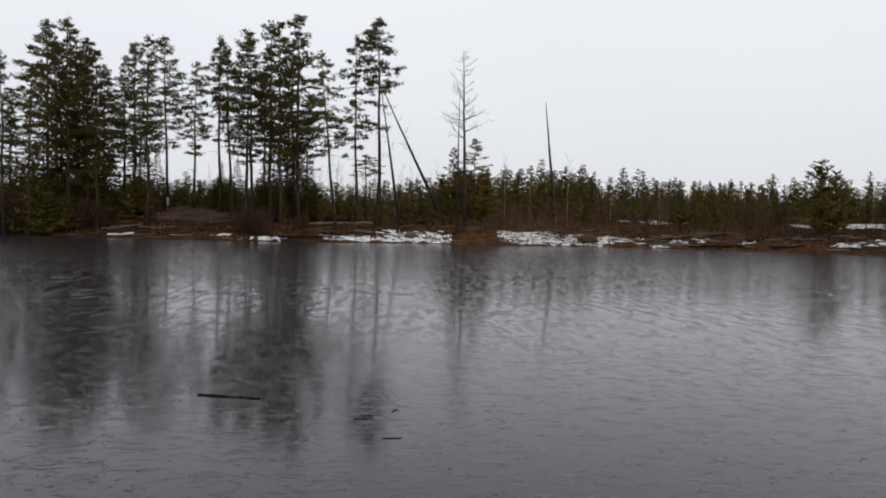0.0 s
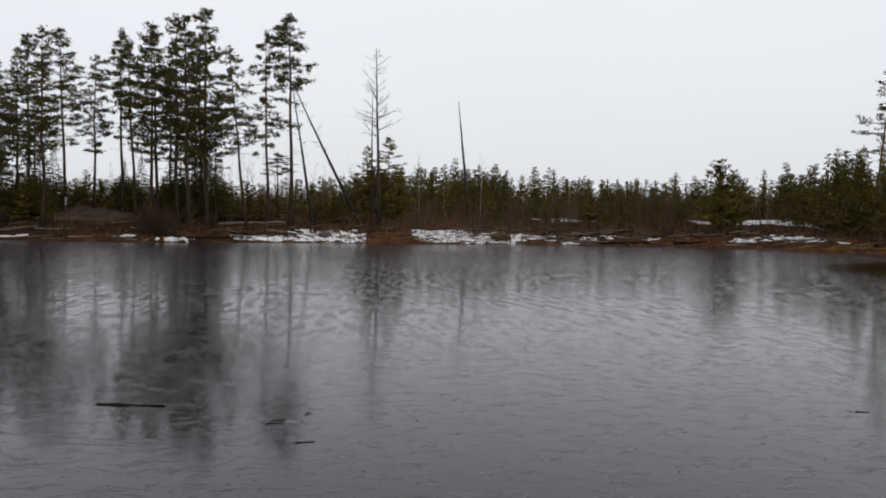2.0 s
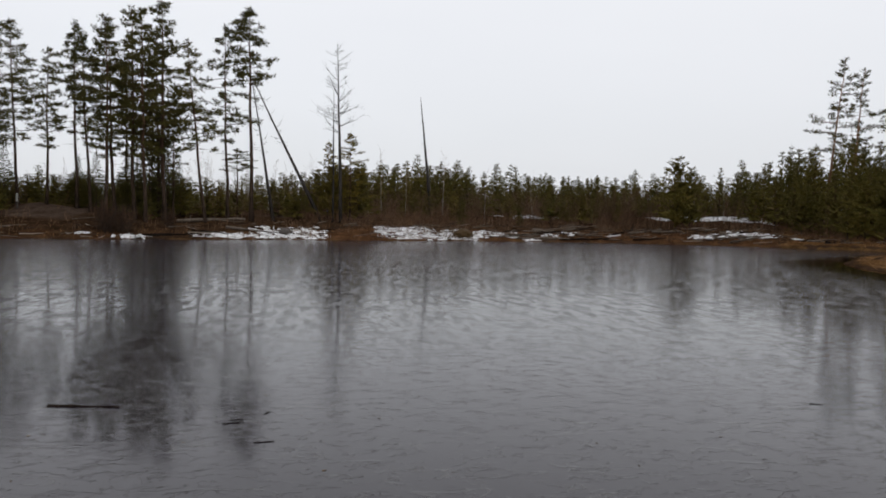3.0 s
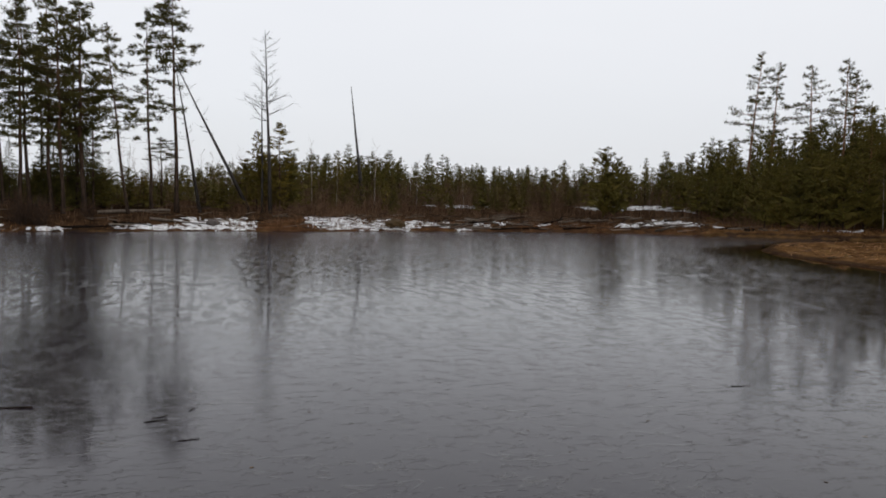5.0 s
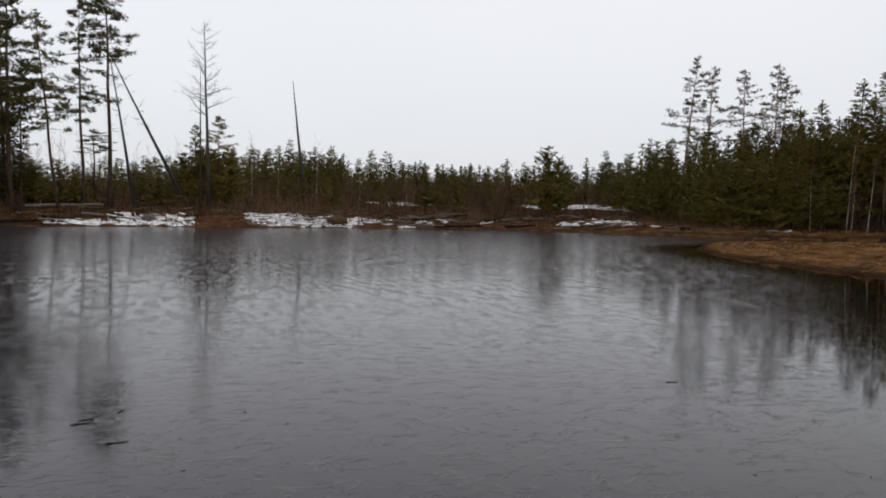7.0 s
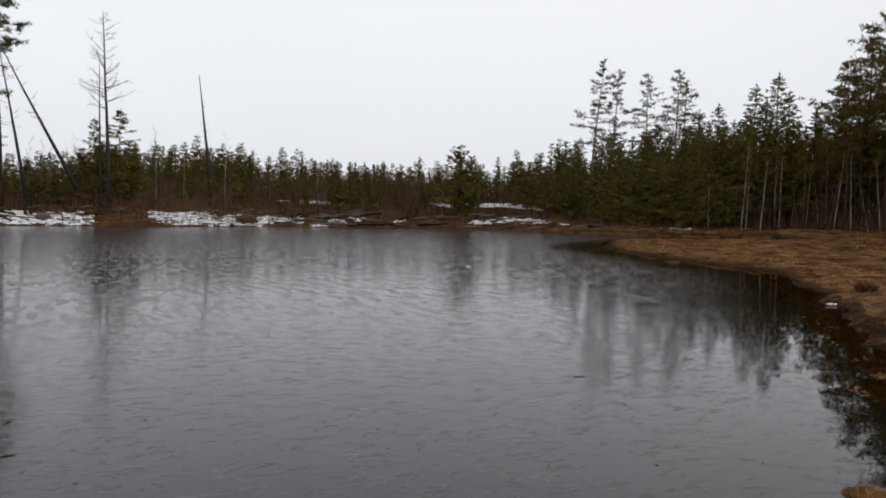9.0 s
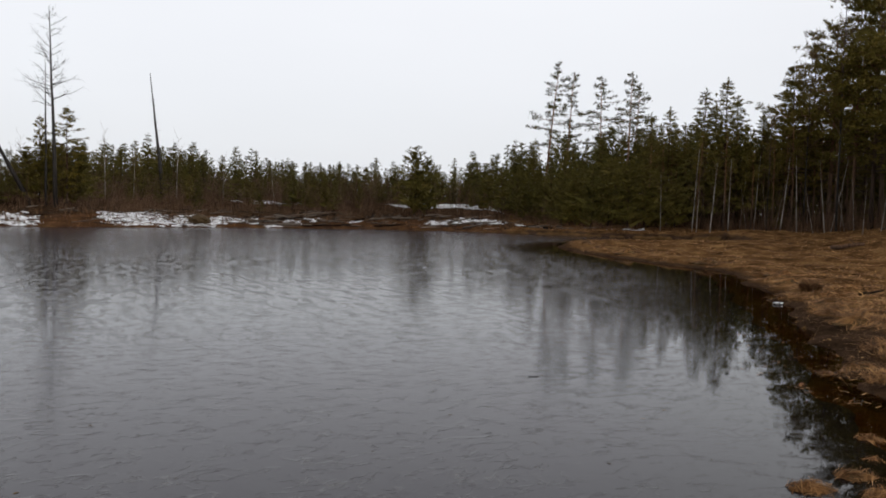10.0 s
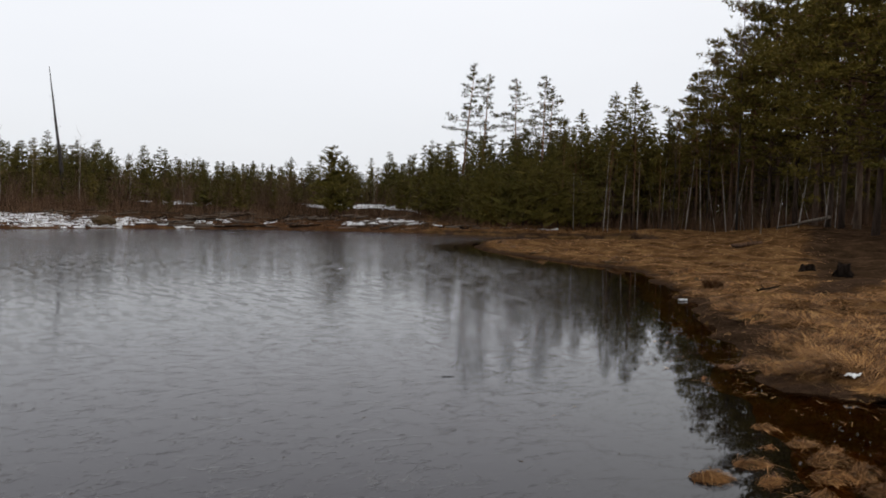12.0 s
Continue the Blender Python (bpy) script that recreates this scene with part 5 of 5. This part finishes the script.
def stump(x, y, r, h, label, seed):
    rs = np.random.RandomState(seed)
    root = new("tree_stump")
    root.matrix_basis = Matrix.Translation((x, y, floor_z(x, y)))
    k = 14
    a = np.arange(k) * 2 * math.pi / k
    wob = 1 + 0.16 * np.sin(a * 4 + seed) + rs.normal(0, 0.05, k)
    v = [(r * w * s * math.cos(t), r * w * s * math.sin(t), z + (rs.normal(0, 0.03) if z > 0.1 else 0)) for s, z in ((1.45, -0.08), (1.1, 0.06), (1.0, h * 0.6), (0.97, h), (0.7, h * 0.9), (0.2, h * 0.82)) for t, w in zip(a, wob)]
    faces = [[i * k + j, i * k + (j + 1) % k, (i + 1) * k + (j + 1) % k, (i + 1) * k + j] for i in range(5) for j in range(k)] + [[5 * k + j for j in range(k)]]
    part("stump_body", v, faces, CHAR, root)
    for i in range(5):
        t = rs.uniform(0, 6.28)
        b = Build()
        d = np.array([math.cos(t), math.sin(t), 0])
        b.tube(np.array([d * r * 0.9 + [0, 0, 0.10], d * r * 1.3 + [0, 0, 0.04], d * r * 1.7 + [0, 0, -0.06]]), [r * 0.28, r * 0.2, r * 0.08], 6)
        b.out("root", CHAR, root)
    tagged(root, label, "stump")


build_brush()
build_marsh_grass()
build_sticks()


def build_debris():
    """Bits of straw and reed on the mud and afloat in the shallows of the grassy shore."""
    rs = np.random.RandomState(83)
    for name, mat, label in (("floating_straw", STRAW_RUST, "bits of dead straw floating in the shallows"), ("pale_straw_bits", STRAW_PALE, "pale bits of straw strewn over the wet mud")):
        n = 30000
        a, far = rs.uniform(44, 74, n), 1 / rs.uniform(1 / 24, 1 / 5, n)
        x, y = far * np.sin(np.radians(a)), far * np.cos(np.radians(a))
        d = shore_distance(x, y)
        keep = (d < 0.9) & (d > -1.2) & (rs.uniform(0, 1, n) < np.where(d < 0, 0.13, 0.42) * np.exp(-2.0 * np.abs(d - 0.1))) & (waves(x, y, 0.9, 84) + 0.5 * waves(x, y, 0.3, 85) > -0.2)
        x, y = x[keep], y[keep]
        n = len(x)
        b = Build()
        z = np.maximum(ground(x, y), 0.0) + 0.010
        blades(b, x, y, z, rs.uniform(0.03, 0.20, n), rs.uniform(0.004, 0.013, n), rs.uniform(0, 6.28, n), rs.uniform(1.40, 1.57, n), rs, 1.0)
        tagged(b.out(name, mat), label, "debris", kind="stuff")


build_debris()


def build_bits():
    """Dead leaves and crumbs of bark frozen into the ice near the shore."""
    rs = np.random.RandomState(91)
    n = 90
    x, y = rs.uniform(-3, 7, n), rs.uniform(3.6, 11, n)
    keep = x < np.interp(y, [p for p, _ in ICE_RIM], [q for _, q in ICE_RIM]) - 0.2
    x, y = x[keep], y[keep]
    b = Build()
    blades(b, x, y, np.full(len(x), 0.008), rs.uniform(0.015, 0.06, len(x)), rs.uniform(0.008, 0.02, len(x)), rs.uniform(0, 6.28, len(x)), np.full(len(x), 1.5), rs, 1.0)
    tagged(b.out("leaf_bits", SEDGE), "dark dead leaves and bark crumbs on the ice", "debris", kind="stuff")


build_bits()

for i, (x, y, size, tall, lean) in enumerate((
        (6.0, 3.85, 0.42, 0.30, -0.5), (5.85, 3.45, 0.50, 0.32, -0.4), (5.6, 3.5, 0.30, 0.3, 2.8), (5.05, 3.35, 0.55, 0.40, -0.3), (4.55, 3.35, 0.55, 0.42, -0.5), (4.85, 3.05, 0.50, 0.36, 0.2),
        (5.6, 3.12, 0.62, 0.42, -0.2), (5.3, 2.9, 0.60, 0.40, -0.6), (5.55, 2.8, 0.60, 0.42, 0.2), (5.3, 2.55, 0.65, 0.45, -0.4), (5.95, 3.2, 0.36, 0.3, 0.3), (6.2, 2.75, 0.6, 0.4, 0.5), (4.9, 2.7, 0.6, 0.4, 3.6),
        (8.0, 5.6, 0.42, 0.32, -0.7), (7.2, 5.3, 0.30, 0.22, 0.4), (8.5, 4.9, 0.62, 0.35, -0.5), (8.6, 5.6, 0.5, 0.35, -0.9), (9.4, 5.6, 0.6, 0.4, -0.6), (8.4, 3.9, 0.6, 0.36, 3.4), (9.2, 4.6, 0.6, 0.4, -0.5),
        (10.4, 6.0, 0.6, 0.4, -0.4), (11.2, 7.2, 0.6, 0.4, 2.6), (12.0, 7.6, 0.6, 0.35, -0.4), (13.6, 9.2, 0.6, 0.35, 2.6), (16.3, 12.2, 0.6, 0.4, 2.8), (18.4, 14.0, 0.8, 0.4, 2.6), (20.0, 18.0, 0.9, 0.4, 2.9), (20.6, 22.6, 0.9, 0.4, 2.9),
        (21.6, 25.4, 0.9, 0.4, 2.9), (23.4, 28.4, 0.9, 0.4, 2.9))):
    tussock(x, y, size * (0.66 if i < 15 else 0.75), STRAW if i % 3 or i < 15 else STRAW_PALE, "tussock of bleached dead grass standing in the shallow water" if i < 15 else "tussock of combed-over dead grass on the low shore", 60 + i, tall * 0.7, lean, 760 if i < 20 else 360)
upright_tuft(15.1, 10.85, 0.55, STRAW_RUST, "dark upright tuft of sedge at the water's edge", 95, 220)
upright_tuft(15.5, 11.1, 0.42, STRAW, "straw-brown tuft of sedge beside a darker one", 96, 160)

SNOWS = ((-11.0, 47.7, 1.9, 0.9, 0.05), (-6.0, 49.3, 3.4, 1.4, 0.18), (-1.9, 50.9, 4.4, 3.0, 0.12), (6.0, 52.2, 4.0, 3.6, 0.12), (9.6, 52.3, 3.6, 2.4, 0.1), (12.6, 53.0, 2.6, 1.6, 0.0), (18.0, 65.0, 4.4, 4.5, 0.3),
         (-20.6, 48.0, 1.5, 0.5, 0.0), (-26.8, 49.8, 1.6, 0.6, -0.3), (-13.9, 48.0, 0.8, 0.4, 0.0), (14.7, 51.4, 1.2, 0.5, 0.0), (16.6, 52.8, 1.2, 0.8, -0.4), (18.2, 53.2, 1.1, 0.9, 0.0),
         (29.6, 59.4, 4.2, 3.0, -0.2), (32.4, 58.4, 3.6, 2.6, -0.3), (34.6, 56.6, 3.0, 2.4, -0.3), (30.3, 49.6, 3.4, 1.8, -0.5), (27.3, 50.4, 2.2, 1.2, -0.3), (38.2, 42.4, 2.4, 0.5, -0.5), (2.5, 65.5, 3.5, 1.2, 0.0), (21.2, 52.6, 1.0, 0.6, 0.1), (32.8, 47.2, 1.6, 0.7, -0.8))
for i, (x, y, w, dp, turn) in enumerate(SNOWS):
    snow_patch(x, y, w, dp, turn, 200 + 3 * i, "patch of dirty old snow melting on the brown bank")

# a boulder in the snow, a clod of turf
for x, y, r, mat, name, label in ((-2.2, 51.0, 0.45, ROCK, "boulder", "dark wet boulder in the snow patch"), (9.9, 51.9, 0.7, SEDGE, "turf_clod", "brown slumped clod of turf in the snow")):
    bm = bmesh.new()
    bmesh.ops.create_icosphere(bm, subdivisions=3, radius=r)
    for v in bm.verts:
        v.co *= 1 + 0.22 * noise.noise(v.co * 2.2 / r) + 0.08 * noise.noise(v.co * 6 / r)
        v.co.z *= 0.6
    me = bpy.data.meshes.new(name)
    bm.to_mesh(me)
    bm.free()
    me.materials.append(mat)
    ob = tagged(new(name, me), label, name.split("_")[0])
    ob.matrix_basis = Matrix.Translation((x, y, floor_z(x, y) + r * 0.2))

# fallen wood on the far bank
rs = np.random.RandomState(71)
for i in range(34):
    x = rs.uniform(10, 33) if i < 26 else rs.uniform(-22, 8)
    d = 0.0
    y = 44.0
    goal = rs.uniform(0.3, 3.6)
    while d < goal and y < 60:
        y += 0.1
        d = float(shore_distance(np.array([x]), np.array([y]))[0]) if y > 40 else 0.0
    L, turn = rs.uniform(1.0, 3.6), rs.normal(-0.15, 0.35)
    a = np.array([x, y, floor_z(x, y) + 0.06])
    b = np.array([x + L * math.cos(turn), y + L * math.sin(turn), 0])
    b[2] = max(floor_z(b[0], b[1]), 0) + rs.uniform(0.04, 0.3)
    log("driftwood_log", a, b, rs.uniform(0.05, 0.11), rs.uniform(0.025, 0.05), DRIFT if i % 3 else CHAR, "weathered fallen branch lying on the far bank", "driftwood", 300 + i, 3, 6)["group"] = "driftwood on the bank"
log("fallen_pine_log", (-9.4, 53.0, floor_z(-9.4, 53.0) + 0.12), (-5.2, 55.6, floor_z(-5.2, 55.6) + 0.16), 0.14, 0.08, DRIFT, "pale barkless trunk lying behind the far bank", "fallen trunk", 350, 4)

# the grassy shore's wood
p0, p1 = polar(58.5, 52), polar(61.7, 48)
log("fallen_birch", (*p0, floor_z(*p0) + 0.08), (*p1, floor_z(*p1) + 0.55), 0.07, 0.11, DRIFT, "fallen pale birch trunk at the foot of the pines", "fallen trunk", 351, 3)
log("rotten_log", (29.2, 20.0, floor_z(29.2, 20.0) + 0.08), (30.2, 19.2, floor_z(30.2, 19.2) + 0.12), 0.10, 0.06, BARK, "dark rotten log lying in the dry grass", "log", 352, 2)
p0, p1 = polar(65.0, 27), polar(67.5, 26)
log("grey_branch", (*p0, floor_z(*p0) + 0.05), (*p1, floor_z(*p1) + 0.15), 0.05, 0.03, DRIFT, "grey fallen branch on the forest floor", "branch", 353, 5)
log("thin_branch", (14.6, 9.4, floor_z(14.6, 9.4) + 0.05), (15.7, 9.6, floor_z(15.7, 9.6) + 0.06), 0.03, 0.015, CHAR, "thin dark branch lying in the grass", "branch", 354, 3)
stump(20.25, 10.55, 0.17, 0.30, "black wet tree stump in the dry grass", 3)
stump(21.8, 12.4, 0.19, 0.22, "low rotten stump with spread roots in the dry grass", 7)

# things frozen into the ice
log("frozen_log", (-2.35, 7.30, -0.012), (-1.72, 7.20, -0.004), 0.034, 0.020, CHAR, "dark mossy log frozen into the ice", "log", 360, 0)
for i, (x, y, turn, L) in enumerate(((-2.74, 8.06, 1.9, 0.22), (-0.75, 6.55, 0.3, 0.30), (4.75, 6.72, -0.4, 0.20), (-0.43, 6.82, 1.2, 0.16), (-0.45, 6.0, 0.1, 0.26), (-0.7, 6.66, 0.4, 0.2), (5.48, 4.12, 1.5, 0.08), (6.9, 6.0, 0.2, 0.1))):
    c, s = math.cos(turn) * L, math.sin(turn) * L
    log("twig", (x, y, 0.006), (x + c * 0.6, y + s * 0.6, 0.012), 0.005, 0.003, CHAR, "short dark twig frozen into the ice", "twig", 370 + i, 3, 5)["group"] = "twigs in the ice"

# the white post
x, y = polar(-20.06, 58.5)
root = new("marker_post")
root.matrix_basis = Matrix.Translation((x, y, floor_z(x, y)))
tall = height_for(0.96, 58.5, x, y)
b = Build()
b.tube(np.array([[0, 0, -0.2], [0, 0, tall * 0.4], [0.005, 0, tall - 0.60]]), [0.075, 0.072, 0.07], 8)
b.out("post", BARK_DEAD, root, "dark weathered lower post")
b = Build()
b.tube(np.array([[0.005, 0, tall - 0.61], [0.008, 0, tall - 0.3], [0.01, 0, tall - 0.07]]), [0.076, 0.075, 0.072], 8)
b.out("painted_top", POST_PAINT, root, "white-painted upper length")
b = Build()
b.tube(np.array([[0.01, 0, tall - 0.075], [0.01, 0, tall - 0.03], [0.01, 0, tall]]), [0.095, 0.09, 0.03], 8)
b.out("cap", BARK_DEAD, root, "dark weathered cap")
tagged(root, "short dark post with a white-painted top standing at the wood's edge", "post")


def litter(x, y, seed, label):
    """A crumpled scrap of white plastic."""
    rs = np.random.RandomState(seed)
    u, v = np.meshgrid(np.linspace(-1, 1, 9), np.linspace(-1, 1, 7))
    z = 0.035 + 0.03 * waves(u, v, 1.1, seed) + 0.012 * rs.normal(0, 1, u.shape)
    keep = np.stack([u * 0.085 + 0.008 * rs.normal(0, 1, u.shape), v * 0.05, z * 0.7], -1).reshape(-1, 3)
    i = np.arange(63).reshape(7, 9)
    faces = np.stack([i[:-1, :-1], i[:-1, 1:], i[1:, 1:], i[1:, :-1]], -1).reshape(-1, 4)
    ob = part("plastic_scrap", keep, faces, WHITE, soft=True)
    ob.modifiers.new("thickness", "SOLIDIFY").thickness = 0.004
    ob.matrix_basis = pose(x, y, max(floor_z(x, y), 0.005), 0, 0, rs.uniform(-30, 30))
    tagged(ob, label, "litter")


litter(13.2, 10.2, 5, "crumpled white plastic scrap at the water's edge")
litter(8.2, 4.2, 9, "crumpled white plastic scrap in the wet grass")
